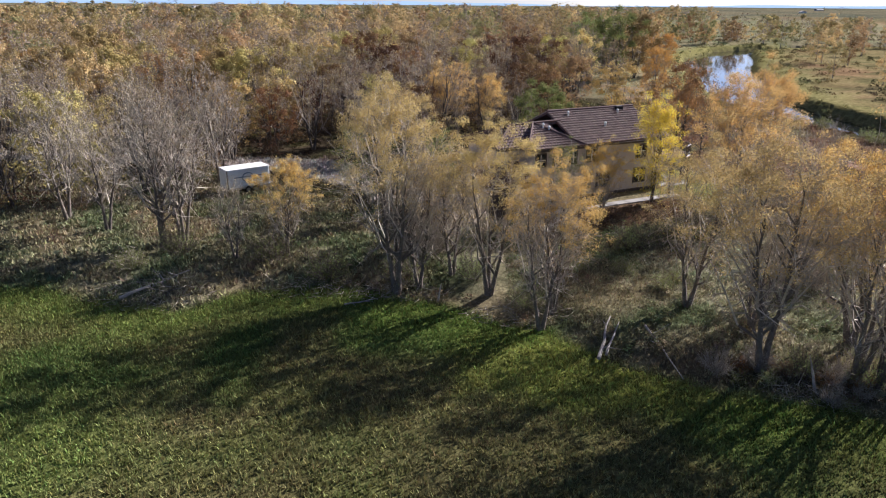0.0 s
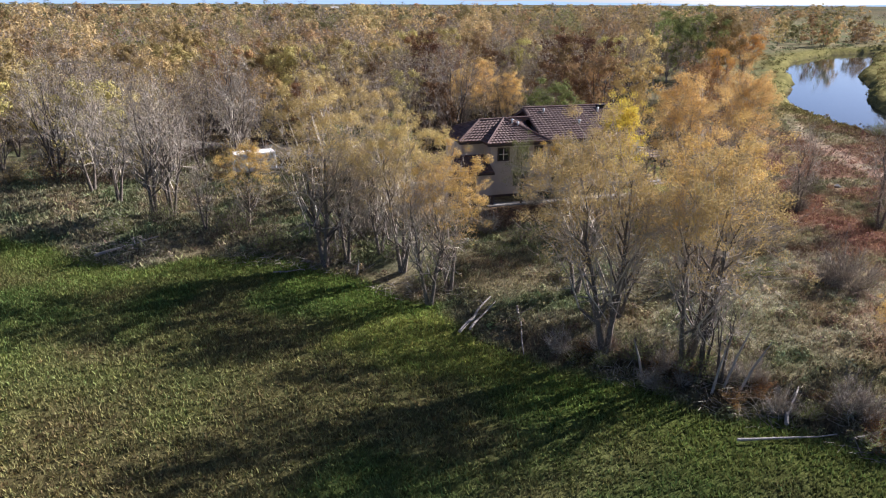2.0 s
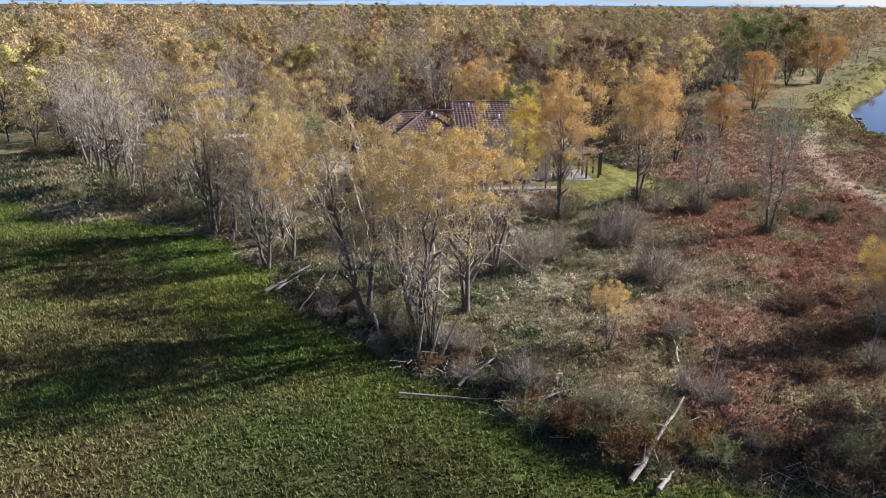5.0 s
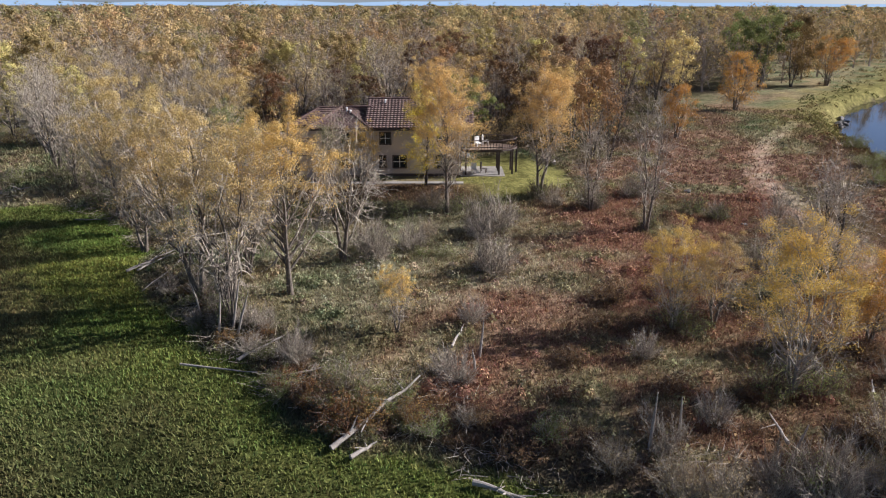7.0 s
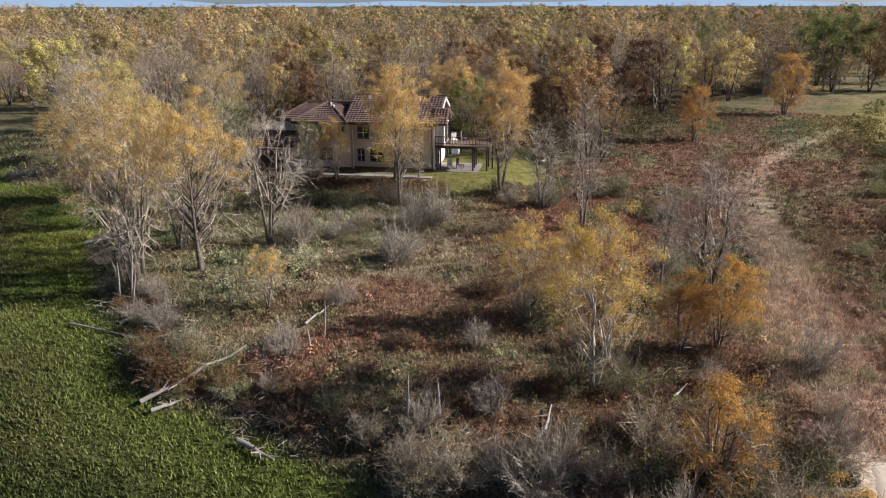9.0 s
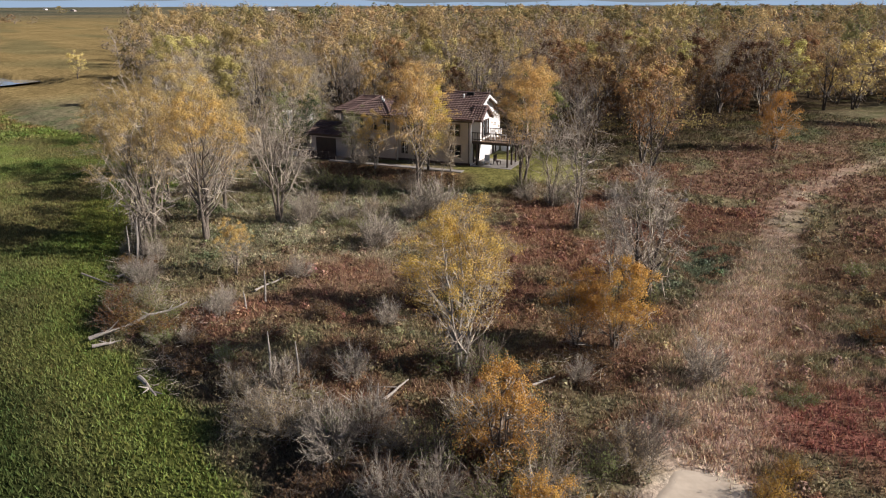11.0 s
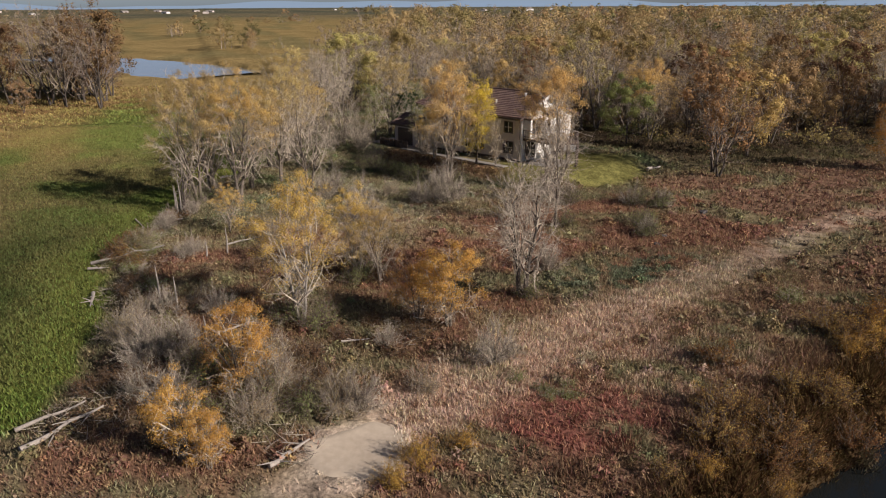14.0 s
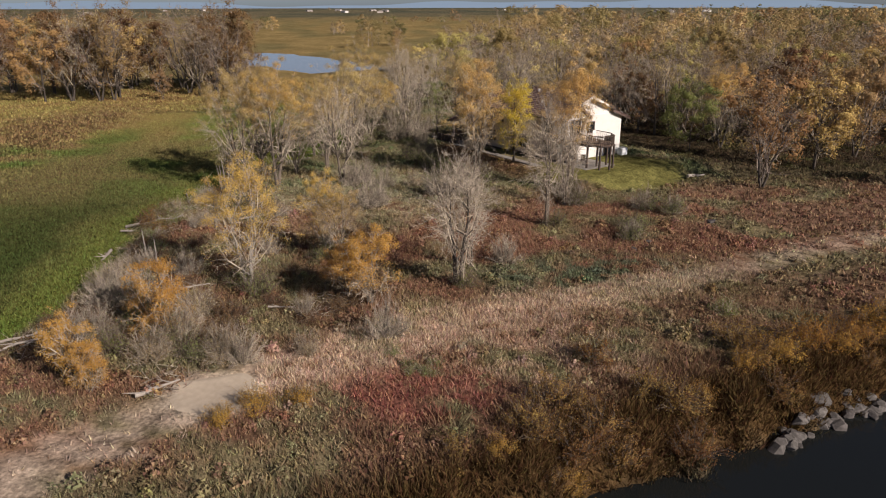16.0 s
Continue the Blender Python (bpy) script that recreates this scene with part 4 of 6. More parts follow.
for k in range(520):
    x, y = ur.uniform(-48, 34), ur.uniform(50, 122)
    home = math.hypot(x - 9, y - 66) < 18 or math.hypot(x + 17, y - 74) < 9 or math.hypot(x + 17, y - 58) < 9 or (x > -8 and y < 78)
    edge = (x < 12 + 0.25 * (y - 84)) or ur.random() < 0.18
    if not home and edge and bool(wooded(x - 6, y + 3)) and ur.random() < 0.42:
        plant(f"wood_under{ur.integers(3)}", "understorey_shrub", x, y, ur.uniform(0.6, 1.5), ur.uniform(0, 6.3), "dense brown and grey shrub under the woodland trees", "shrub", "shrubs below the woods")
for x, y, s, key, text in (
    (35.1, 176, 1.15, "wood_green", "tall broad cottonwood with green leaves"), (41, 182, 1.1, "wood_olive", "tall broad cottonwood with olive-gold leaves"), (30, 186, 1.05, "wood_green", "tall broad cottonwood with green leaves"),
    (26.2, 85.1, 1.1, "wood_orange", "orange tree at the edge of the meadow"), (20.3, 94.6, 1.0, "wood_orange", "orange tree at the edge of the meadow"), (14.7, 103.1, 1.1, "wood_gold0", "golden tree at the edge of the meadow"),
    (9.5, 84.5, 0.62, "wood_green", "low green-leaved tree behind the house"), (28.5, 84, 0.9, "wood_bare2", "grey tree at the edge of the meadow"), (-58, 0.5, 0.6, "wood_gold0", "small yellow tree before the copse"), (-123, 57, 0.65, "wood_gold0", "small yellow tree by the pond")):
    plant(key, "cottonwood_tree", x, y, s, wr.uniform(0, 6.3), text, "tree")
for k in range(44):  # the copse west of the marsh
    x, y = wr.uniform(-92, -56), wr.uniform(-42, 14)
    key = ("wood_bare0", "wood_rust", "wood_bare2", "wood_orange", "wood_rust")[wr.integers(5)]
    plant(key, "copse_tree", x, y, wr.uniform(1.35, 1.75) * (0.72 if key == "wood_olive" else 1), wr.uniform(0, 6.3), "tall grey and tawny tree of the copse beside the marsh", "tree", "trees of the copse")


def far_tree(seed, h, wide, twigs, leaves, leaf, low):
    """A plain far tree: one mesh of stems and twigs and one of leaves."""
    wood, spike, lv = grow(seed, h, wide, 1, 10, twigs, leaves, leaf, low, 0.0, 0.18, 3, 2, 0.125, 0.04, crest=0.4, tufty=1.0)
    q = wood[1] if twigs > 60 else wood[1][:18]
    tris = np.concatenate([q[:, :3], q[:, [0, 2, 3]], (spike[1] if twigs > 60 else spike[1][::4]) + len(wood[0])])
    return np.concatenate([wood[0], spike[0]]), tris, lv[0], lv[1]


FAR = [far_tree(300 + i, 11, 3.3, 260 if i < 2 else 60, 220 if i < 2 else 1150, 0.23, 0.12) for i in range(6)]
FARTHER = [far_tree(310 + i, 10, 4.2, 90 if i < 2 else 6, 60 if i < 2 else 320, 0.48, 0.02) for i in range(6)]
FAR_TINT = ((0.30, 0.24, 0.17), (0.33, 0.25, 0.15), (0.54, 0.40, 0.19), (0.40, 0.265, 0.135), (0.40, 0.325, 0.145), (0.24, 0.225, 0.10))
FAR_WOOD, FAR_LEAF = material("far_branches", (0.26, 0.22, 0.18), (0.44, 0.375, 0.315), 0.9, 1.0, 0.0), leafy("far_leaves", (1, 1, 1), 0.3, 0.06, 0.0, "cover")


def woods(name, places, label):
    wv, wf, lv, lf, lc = [], [], [], [], []
    nw = nl = 0
    for x, y, s, k in places:
        v, f, a, b = (FAR if math.hypot(x - 20, y) < 300 else FARTHER)[k]
        t = wr.uniform(0, 6.28)
        far = math.hypot(x - 20, y)
        rot = np.array([[math.cos(t), -math.sin(t), 0], [math.sin(t), math.cos(t), 0], [0, 0, 1]]) * s * np.array([[1], [1], [1]]) * (1 + 0.9 * float(ease(300, 900, np.array(far))))
        rot[2] *= 1 / (1 + 0.9 * float(ease(300, 900, np.array(far))))
        base = np.array([x, y, float(height(x, y))])
        wv.append(v @ rot.T + base), wf.append(f + nw)
        nw += len(v)
        if len(a):
            lv.append(a @ rot.T + base), lf.append(b + nl)
            nl += len(a)
            lc.append(np.tile(np.array(FAR_TINT[k]) * wr.uniform(0.6, 1.25), (len(a), 1)))
    ob = tagged(new(name), label, "woods", kind="stuff")
    part("bare_branches", mesh_from(name + "_wood", np.concatenate(wv), np.concatenate(wf), FAR_WOOD), None, ob)
    part("leaf_crowns", mesh_from(name + "_leaves", np.concatenate(lv), np.concatenate(lf), FAR_LEAF, np.concatenate(lc)), None, ob)


far_places, beyond = [(x, y, 0.64 + 0.55 * wr.random() ** 1.6, wr.choice(6, p=(0.3, 0.26, 0.16, 0.1, 0.12, 0.06))) for x, y in rest], []
for ring, gap in ((0, 9.0), (1, 15.0), (2, 29.0)):
    lo, hi = ((190, 330), (330, 620), (620, 1250))[ring]
    for y in np.arange(50, hi, gap):
        for x in np.arange(-0.8 * hi, 0.32 * hi, gap):
            px, py = x + wr.uniform(-0.4, 0.4) * gap, y + wr.uniform(-0.4, 0.4) * gap
            d = math.hypot(px - 20, py)
            inner = py < 190 and px > -120
            if lo <= d < hi and wooded(px, py) and not inner and wr.random() < (0.95, 0.85, 0.6)[ring]:
                k = wr.choice(6, p=(0.22, 0.19, 0.22, 0.12, 0.16, 0.09))
                far_places.append((px, py, (0.75 + 0.75 * wr.random() ** 1.5) * (1.0, 1.0, 1.05)[ring], k))
            elif 105 <= d < lo and ring == 0 and wooded(px, py) and not inner:
                far_places.append((px, py, wr.uniform(0.75, 1.1), wr.choice(6, p=(0.3, 0.3, 0.2, 0.08, 0.08, 0.04))))
woods("woodland", far_places, "autumn woods of grey, gold and olive trees to the horizon")
for k in range(520):
    x, y = wr.uniform(80, 430), wr.uniform(130, 620)
    if float(beside(RIVER, np.array(x), np.array(y))) > 14 and float(waves(np.array(x), np.array(y), 90, 21)) > 0.0:
        beyond.append((x, y, wr.uniform(0.6, 1.2), wr.choice(6, p=(0.14, 0.12, 0.3, 0.12, 0.2, 0.12))))
for cx, cy, n, sp in ((112, 372, 14, 14), (135, 390, 10, 12), (-242, 53, 9, 7), (165, 330, 8, 20), (-420, 30, 8, 20), (-520, -60, 5, 25), (-700, 90, 10, 40)):
    for _ in range(n):
        beyond.append((cx + wr.normal(0, sp), cy + wr.normal(0, sp), wr.uniform(0.5, 1.0) * (1.3 if cx > 0 else 1), wr.choice(6)))
for _ in range(70):
    a, d = wr.uniform(0, 6.28), wr.uniform(1300, 3600)
    beyond.append((20 + d * math.cos(a), d * math.sin(a), wr.uniform(0.8, 1.5), wr.choice(6)))
woods("scattered_trees", beyond, "scattered autumn trees on the far plain")

# ---- house ----
STUCCO = material("beige_stucco", (0.49, 0.435, 0.395), (0.57, 0.51, 0.465), 0.9, 1.2, 0.15)
TILE = material("brown_roof_tile", (0.105, 0.066, 0.056), (0.18, 0.115, 0.10), 0.92, 2.0, 0.3, island=0.18)
TRIM = material("dark_brown_trim", (0.05, 0.035, 0.028), (0.085, 0.06, 0.05), 0.6, 3.0, 0.05)
WHITE = material("white_paint", (0.70, 0.68, 0.64), (0.82, 0.80, 0.77), 0.6, 1.5, 0.03)
CONCRETE = material("grey_concrete", (0.22, 0.20, 0.18), (0.32, 0.30, 0.27), 0.9, 1.0, 0.2)
DECK = material("weathered_deck_wood", (0.12, 0.075, 0.05), (0.22, 0.15, 0.105), 0.8, 3.0, 0.2, island=0.2)
STONE = material("grey_river_rock", (0.045, 0.04, 0.036), (0.17, 0.155, 0.145), 0.85, 1.2, 0.6, each=0.25)
DARK = material("dark_interior", (0.012, 0.011, 0.01), (0.02, 0.018, 0.016), 0.9, 1.0, 0.0)
METAL = material("pale_trailer_panel", (0.62, 0.66, 0.70), (0.74, 0.77, 0.80), 0.4, 0.8, 0.02)
RUBBER = material("black_rubber", (0.015, 0.015, 0.015), (0.03, 0.03, 0.03), 0.8, 4.0, 0.1)
STEEL = material("grey_steel", (0.25, 0.25, 0.26), (0.4, 0.4, 0.41), 0.4, 3.0, 0.05, 0.8)
INK = material("blue_grey_lettering", (0.10, 0.16, 0.24), (0.16, 0.22, 0.32), 0.5, 2.0, 0.0)
PLUMBING = material("white_vent_cap", (0.6, 0.6, 0.58), (0.75, 0.75, 0.73), 0.5, 3.0, 0.05)
GLASS = bpy.data.materials.new("window_glass")
GLASS.use_nodes = True
_g = GLASS.node_tree.nodes["Principled BSDF"]
_g.inputs["Base Color"].default_value, _g.inputs["Roughness"].default_value = (0.02, 0.024, 0.028, 1), 0.05


def box(bm, x0, y0, z0, x1, y1, z1, bevel=0.0):
    m = Matrix.LocRotScale(((x0 + x1) / 2, (y0 + y1) / 2, (z0 + z1) / 2), None, (abs(x1 - x0), abs(y1 - y0), abs(z1 - z0)))
    made = bmesh.ops.create_cube(bm, size=1, matrix=m)
    if bevel:
        edges = {e for v in made["verts"] for e in v.link_edges}
        bmesh.ops.bevel(bm, geom=list(edges), offset=bevel, segments=1, affect="EDGES")
    return bm


def boxed(*args, bevel=0.0):
    return box(bmesh.new(), *args, bevel=bevel)


def rod(bm, a, b, r0, r1=None, sides=10):
    a, b = Vector(a), Vector(b)
    m = Matrix.Translation((a + b) / 2) @ (b - a).to_track_quat("Z", "Y").to_matrix().to_4x4()
    bmesh.ops.create_cone(bm, cap_ends=True, segments=sides, radius1=r0, radius2=r0 if r1 is None else r1, depth=(b - a).length, matrix=m)
    return bm


def slope(eave_a, eave_b, top_a, top_b, rows):
    """One roof slope of overlapping tile courses, from the eave to the ridge (top_a may meet top_b in a hip)."""
    bm = bmesh.new()
    ea, eb, ta, tb = (Vector(p) for p in (eave_a, eave_b, top_a, top_b))
    up = (eb - ea).cross(ta - ea).normalized()
    if up.z < 0:
        up = -up
    for i in range(rows):
        f, g = i / rows, min(1.0, (i + 1.25) / rows)
        a, b, c, d = ea.lerp(ta, f), eb.lerp(tb, f), eb.lerp(tb, g), ea.lerp(ta, g)
        n = max(1, round((b - a).length / 0.34))
        for k in range(n):
            s, e = k / n, (k + 1) / n - 0.02 / max(0.2, (b - a).length)
            lo = 0.10 + 0.012 * ((k * 7 + i * 3) % 3)
            q = [a.lerp(b, s) + up * lo, a.lerp(b, e) + up * lo, d.lerp(c, e) + up * 0.03, d.lerp(c, s) + up * 0.03]
            m1, m2 = (q[0] + q[1]) / 2 + up * 0.05, (q[2] + q[3]) / 2 + up * 0.05
            v = [bm.verts.new(p) for p in (q[0], m1, q[1], q[2], m2, q[3], q[0] - up * 0.07, q[1] - up * 0.07)]
            bm.faces.new((v[0], v[1], v[4], v[5])), bm.faces.new((v[1], v[2], v[3], v[4])), bm.faces.new((v[6], v[7], v[2], v[1], v[0]))
    base = [ea, eb, tb, ta] if (tb - ta).length > 0.05 else [ea, eb, ta]
    lows = [bm.verts.new(p - up * 0.16) for p in base]
    tops = [bm.verts.new(p + up * 0.02) for p in base]
    bm.faces.new(lows), bm.faces.new(tops)
    for i in range(len(base)):
        j = (i + 1) % len(base)
        bm.faces.new((lows[i], lows[j], tops[j], tops[i]))
    bmesh.ops.recalc_face_normals(bm, faces=bm.faces)
    return bm


def prism(points, y0, y1):
    """A wall of outline points (x, z), between y0 and y1."""
    bm = bmesh.new()
    a = [bm.verts.new((x, y0, z)) for x, z in points]
    b = [bm.verts.new((x, y1, z)) for x, z in points]
    bm.faces.new(a), bm.faces.new(b[::-1])
    for i in range(len(a)):
        j = (i + 1) % len(a)
        bm.faces.new((a[i], a[j], b[j], b[i]))
    bmesh.ops.recalc_face_normals(bm, faces=bm.faces)
    return bm


def window(parent, m, w, h, cross=True, name="window"):
    """A window in its own plane: x along the wall, y into it, z up from the sill."""
    frame_mesh = bmesh.new()
    t = 0.11
    box(frame_mesh, -w / 2 - t, -0.07, -t, -w / 2, 0.05, h + t), box(frame_mesh, w / 2, -0.07, -t, w / 2 + t, 0.05, h + t)
    box(frame_mesh, -w / 2, -0.07, -t, w / 2, 0.05, 0), box(frame_mesh, -w / 2, -0.07, h, w / 2, 0.05, h + t)
    win = part(name, frame_mesh, TRIM, parent, "", m)
    part("pane", boxed(-w / 2, 0.0, 0, w / 2, 0.03, h), GLASS, win, "dark reflecting pane")
    bars = bmesh.new()
    box(bars, -0.03, -0.035, 0, 0.03, -0.003, h)
    if cross:
        box(bars, -w / 2, -0.033, h * 0.48, w / 2, -0.005, h * 0.53)
    part("mullion", bars, WHITE, win)
    part("sill", boxed(-w / 2 - 0.15, -0.14, -t - 0.06, w / 2 + 0.15, 0.02, -t + 0.002), STUCCO, win)
    return win


house = new("house")
house.matrix_basis = pose(HOUSE[0], HOUSE[1], 1.9, 0, 0, HOUSE[2])
tagged(house, "two-storey beige stucco house with a brown tiled roof", "house")
Z1, EAVE = 0.0, 4.95
# walls of the three blocks
part("wall", boxed(5.9, 0.6, -0.6, 14.6, 10.4, 4.9), STUCCO, house, "beige stucco main block")
part("wall", boxed(0.3, 0.2, -0.6, 5.9, 6.8, 4.9), STUCCO, house, "beige stucco front block")
part("wall", boxed(-1.9, 1.9, -0.6, 0.3, 6.8, 4.9), STUCCO, house, "beige stucco side block")
part("foundation", boxed(5.95, 0.52, -0.7, 14.7, 0.6, 0.25), TRIM, house, "dark foundation band")
part("foundation", boxed(0.25, 0.12, -0.7, 5.98, 0.2, 0.2), TRIM, house, "dark foundation band")
part("gable_wall", prism([(0.6, 4.9), (10.4, 4.0), (10.4, 4.62), (8.7, 5.2), (8.7, 5.5), (5.0, 7.05)], -0.0, 0.25), WHITE, house, "pale gable wall", pose(14.6, 0, 0, 0, 0, 90))
part("end_wall", boxed(14.6, 0.6, -0.6, 14.72, 10.4, 4.9), WHITE, house, "pale sunlit end wall")
# roof slopes: main block, front hip, side hip
part("roof", slope((5.2, -0.25, EAVE), (15.2, 0.0, EAVE), (5.2, 5.0, 7.15), (15.2, 5.0, 7.15), 15), TILE, house, "brown tile roof slope")
part("roof", slope((5.2, 8.9, 5.5), (15.2, 8.9, 5.5), (5.2, 5.0, 7.15), (15.2, 5.0, 7.15), 10), TILE, house, "brown tile roof slope")
part("roof", slope((5.2, 11.4, 4.25), (15.2, 11.4, 4.25), (5.2, 8.5, 5.34), (15.2, 8.5, 5.34), 7), TILE, house, "brown tile roof slope")
part("roof", slope((-0.25, -0.45, EAVE), (5.75, -0.45, EAVE), (2.7, 3.5, 6.5), (2.75, 3.5, 6.5), 11), TILE, house, "brown tile hip slope")
part("roof", slope((5.75, -0.45, EAVE), (5.75, 7.2, EAVE), (2.75, 3.5, 6.5), (5.75, 3.5, 6.52), 11), TILE, house, "brown tile hip slope")
part("roof", slope((-2.35, 1.2, EAVE), (0.4, 1.2, EAVE), (0.3, 3.5, 6.4), (2.7, 3.5, 6.5), 8), TILE, house, "brown tile hip slope")
part("roof", slope((-2.35, 7.3, EAVE), (-2.35, 1.2, EAVE), (0.3, 3.55, 6.4), (0.3, 3.5, 6.4), 8), TILE, house, "brown tile hip slope")
part("roof", slope((-0.25, 1.3, EAVE), (-0.25, -0.45, EAVE), (2.6, 3.45, 6.45), (2.7, 3.5, 6.5), 8), TILE, house, "brown tile hip slope")
part("roof", slope((-2.35, 7.3, EAVE), (6.0, 7.3, EAVE), (0.3, 3.5, 6.4), (6.0, 3.5, 6.5), 10), TILE, house, "brown tile hip slope")
for a, b in (((5.2, 5.0, 7.24), (15.2, 5.0, 7.24)), ((2.7, 3.5, 6.6), (5.75, -0.45, 5.06)), ((2.7, 3.5, 6.6), (-0.25, -0.45, 5.06)), ((0.3, 3.5, 6.5), (5.6, 3.5, 6.6)), ((0.3, 3.5, 6.5), (-2.35, 1.2, 5.06)), ((0.3, 3.5, 6.5), (-2.35, 7.3, 5.06))):
    caps = bmesh.new()
    n = max(3, round((Vector(b) - Vector(a)).length / 0.42))
    for i in range(n):
        p, q = Vector(a).lerp(Vector(b), i / n), Vector(a).lerp(Vector(b), (i + 1.1) / n)
        rod(caps, p + Vector((0, 0, 0.03)), q, 0.10, 0.12, 6)
    tagged(part("ridge", caps, TILE, house, "dark ridge tiles"), kind="stuff")
for a in ((-0.25, -0.5, 5.75, -0.45), (5.9, -0.3, 15.2, -0.2), (-2.35, 1.12, -0.25, 1.2)):
    part("gutter", boxed(a[0], a[1], EAVE - 0.2, a[2], a[3], EAVE - 0.02), TRIM, house, "dark gutter")
part("bargeboard", prism([(-0.35, 4.62), (-0.35, 4.92), (5.0, 7.2), (8.9, 5.56), (8.9, 5.26), (5.0, 6.88)], 0, 0.08), TRIM, house, "dark bargeboard of the gable", pose(15.2, 0, 0, 0, 0, 90))
part("bargeboard", prism([(8.6, 5.3), (11.4, 4.28), (11.4, 4.0), (8.6, 5.02)], 0, 0.08), TRIM, house, "dark bargeboard of the lower roof", pose(15.2, 0, 0, 0, 0, 90))
part("verge_board", prism([(2.6, 5.85), (2.6, 6.1), (5.0, 7.13), (7.6, 6.0), (7.6, 5.75), (5.0, 6.86)], 0, 0.05), WHITE, house, "white board under the gable edge", pose(15.28, 0, 0, 0, 0, 90))
part("downpipe", rod(bmesh.new(), (6.05, 0.5, 0), (6.05, 0.5, 4.8), 0.05), WHITE, house)
part("downpipe", rod(bmesh.new(), (14.5, 0.5, 0), (14.5, 0.5, 4.8), 0.05), TRIM, house)
for x, z, w, h in ((7.2, 3.3, 1.0, 1.1), (6.9, 0.9, 0.55, 1.15), (8.6, 0.9, 1.25, 1.15), (12.9, 3.2, 1.0, 1.1), (12.9, 0.9, 1.2, 1.2)):
    window(house, pose(x, 0.56, z), w, h)
for x, z, w, h in ((1.5, 3.4, 0.9, 1.0), (3.3, 3.4, 0.9, 1.0), (4.9, 3.4, 0.6, 1.0), (3.2, 1.0, 1.2, 1.1)):
    window(house, pose(x, 0.16, z), w, h)
for y, z, w, h in ((2.2, 3.1, 1.1, 1.5), (2.2, 0.4, 1.6, 1.9), (8.4, 0.1, 1.0, 2.1), (5.2, 3.0, 1.3, 1.1)):
    window(house, pose(14.76, y, z, 0, 0, 90), w, h, False)
part("garage_wall", boxed(-4.5, -0.5, -0.4, 0.28, 1.9, 2.5), STUCCO, house, "low beige garage wing")
part("garage_roof", slope((-4.9, -0.95, 2.5), (0.29, -0.95, 2.5), (-4.9, 1.9, 3.6), (0.29, 1.9, 3.6), 8), TILE, house, "lean-to tiled roof over the garage")
part("garage_side", prism([(-0.5, 2.45), (1.9, 2.45), (1.9, 3.5)], 0, 0.12), STUCCO, house, "", pose(-4.4, 0, 0, 0, 0, 90))
part("garage_door", boxed(-3.9, -0.55, 0.03, -1.3, -0.5, 2.1), TRIM, house, "dark brown garage door")
part("gutter", boxed(-4.9, -1.05, 2.36, 0.29, -0.96, 2.5), TRIM, house, "dark gutter")
part("bay", prism([(0.9, 2.7), (0.9, 5.0), (2.3, 6.05), (3.7, 5.0), (3.7, 2.7)], -1.1, 0), WHITE, house, "white bay with a small gable", pose(14.6, 0, 0, 0, 0, 90))
part("bay_roof", slope((16.05, 0.35, 4.9), (14.5, 0.35, 4.9), (16.05, 2.3, 6.3), (14.5, 2.3, 6.3), 7), TILE, house, "small tiled roof over the bay")
part("bay_roof", slope((16.05, 4.25, 4.9), (14.5, 4.25, 4.9), (16.05, 2.3, 6.3), (14.5, 2.3, 6.3), 7), TILE, house, "small tiled roof over the bay")
for y in (1.75, 2.85):
    window(house, pose(15.74, y, 3.1, 0, 0, 90), 0.8, 1.6, False)
for x, y, z in ((9.8, 2.2, 5.95), (7.0, 4.2, 6.8), (3.6, 2.2, 6.0), (3.2, 2.6, 6.2), (12.6, 4.0, 6.75)):
    vent = rod(bmesh.new(), (x, y, z - 0.1), (x, y, z + 0.35), 0.09)
    rod(vent, (x, y, z + 0.35), (x, y, z + 0.45), 0.15, 0.05)
    part("roof_vent", vent, PLUMBING, house, "white roof vent")
part("chimney_cap", boxed(12.8, 4.4, 6.9, 13.6, 4.75, 7.35, bevel=0.03), DARK, house, "dark roof vent near the ridge")

# raised deck on the end wall
deck = new("deck")
deck.matrix_basis = house.matrix_basis.copy()
tagged(deck, "raised brown wooden deck on tall dark posts", "deck")
for k in range(17):
    y = 0.8 + k * 0.205
    part("plank", boxed(14.75, y, 2.62, 19.0, y + 0.19, 2.66), DECK, deck)
part("joist", boxed(14.75, 0.82, 2.38, 18.9, 0.9, 2.618), TRIM, deck), part("joist", boxed(18.8, 0.9, 2.38, 18.9, 4.26, 2.618), TRIM, deck)
for x, y in ((18.7, 1.1), (18.7, 2.6), (18.7, 4.1), (15.3, 1.0)):
    part("post", boxed(x - 0.09, y - 0.09, -0.05, x + 0.09, y + 0.09, 2.38, bevel=0.015), TRIM, deck)
for a, b in (((14.8, 0.85), (18.95, 0.85)), ((14.8, 4.25), (18.95, 4.25))):
    rail = bmesh.new()
    for z in (3.55, 2.85):
        box(rail, min(a[0], b[0]) - 0.04, min(a[1], b[1]) - 0.04, z, max(a[0], b[0]) + 0.04, max(a[1], b[1]) + 0.04, z + 0.06)
    part("handrail", rail, TRIM, deck)
    n = 14
    for i in range(n + 1):
        x, y = a[0] + (b[0] - a[0]) * i / n, a[1] + (b[1] - a[1]) * i / n
        part("baluster", boxed(x - 0.02, y - 0.02, 2.66, x + 0.02, y + 0.02, 3.55), TRIM, deck)
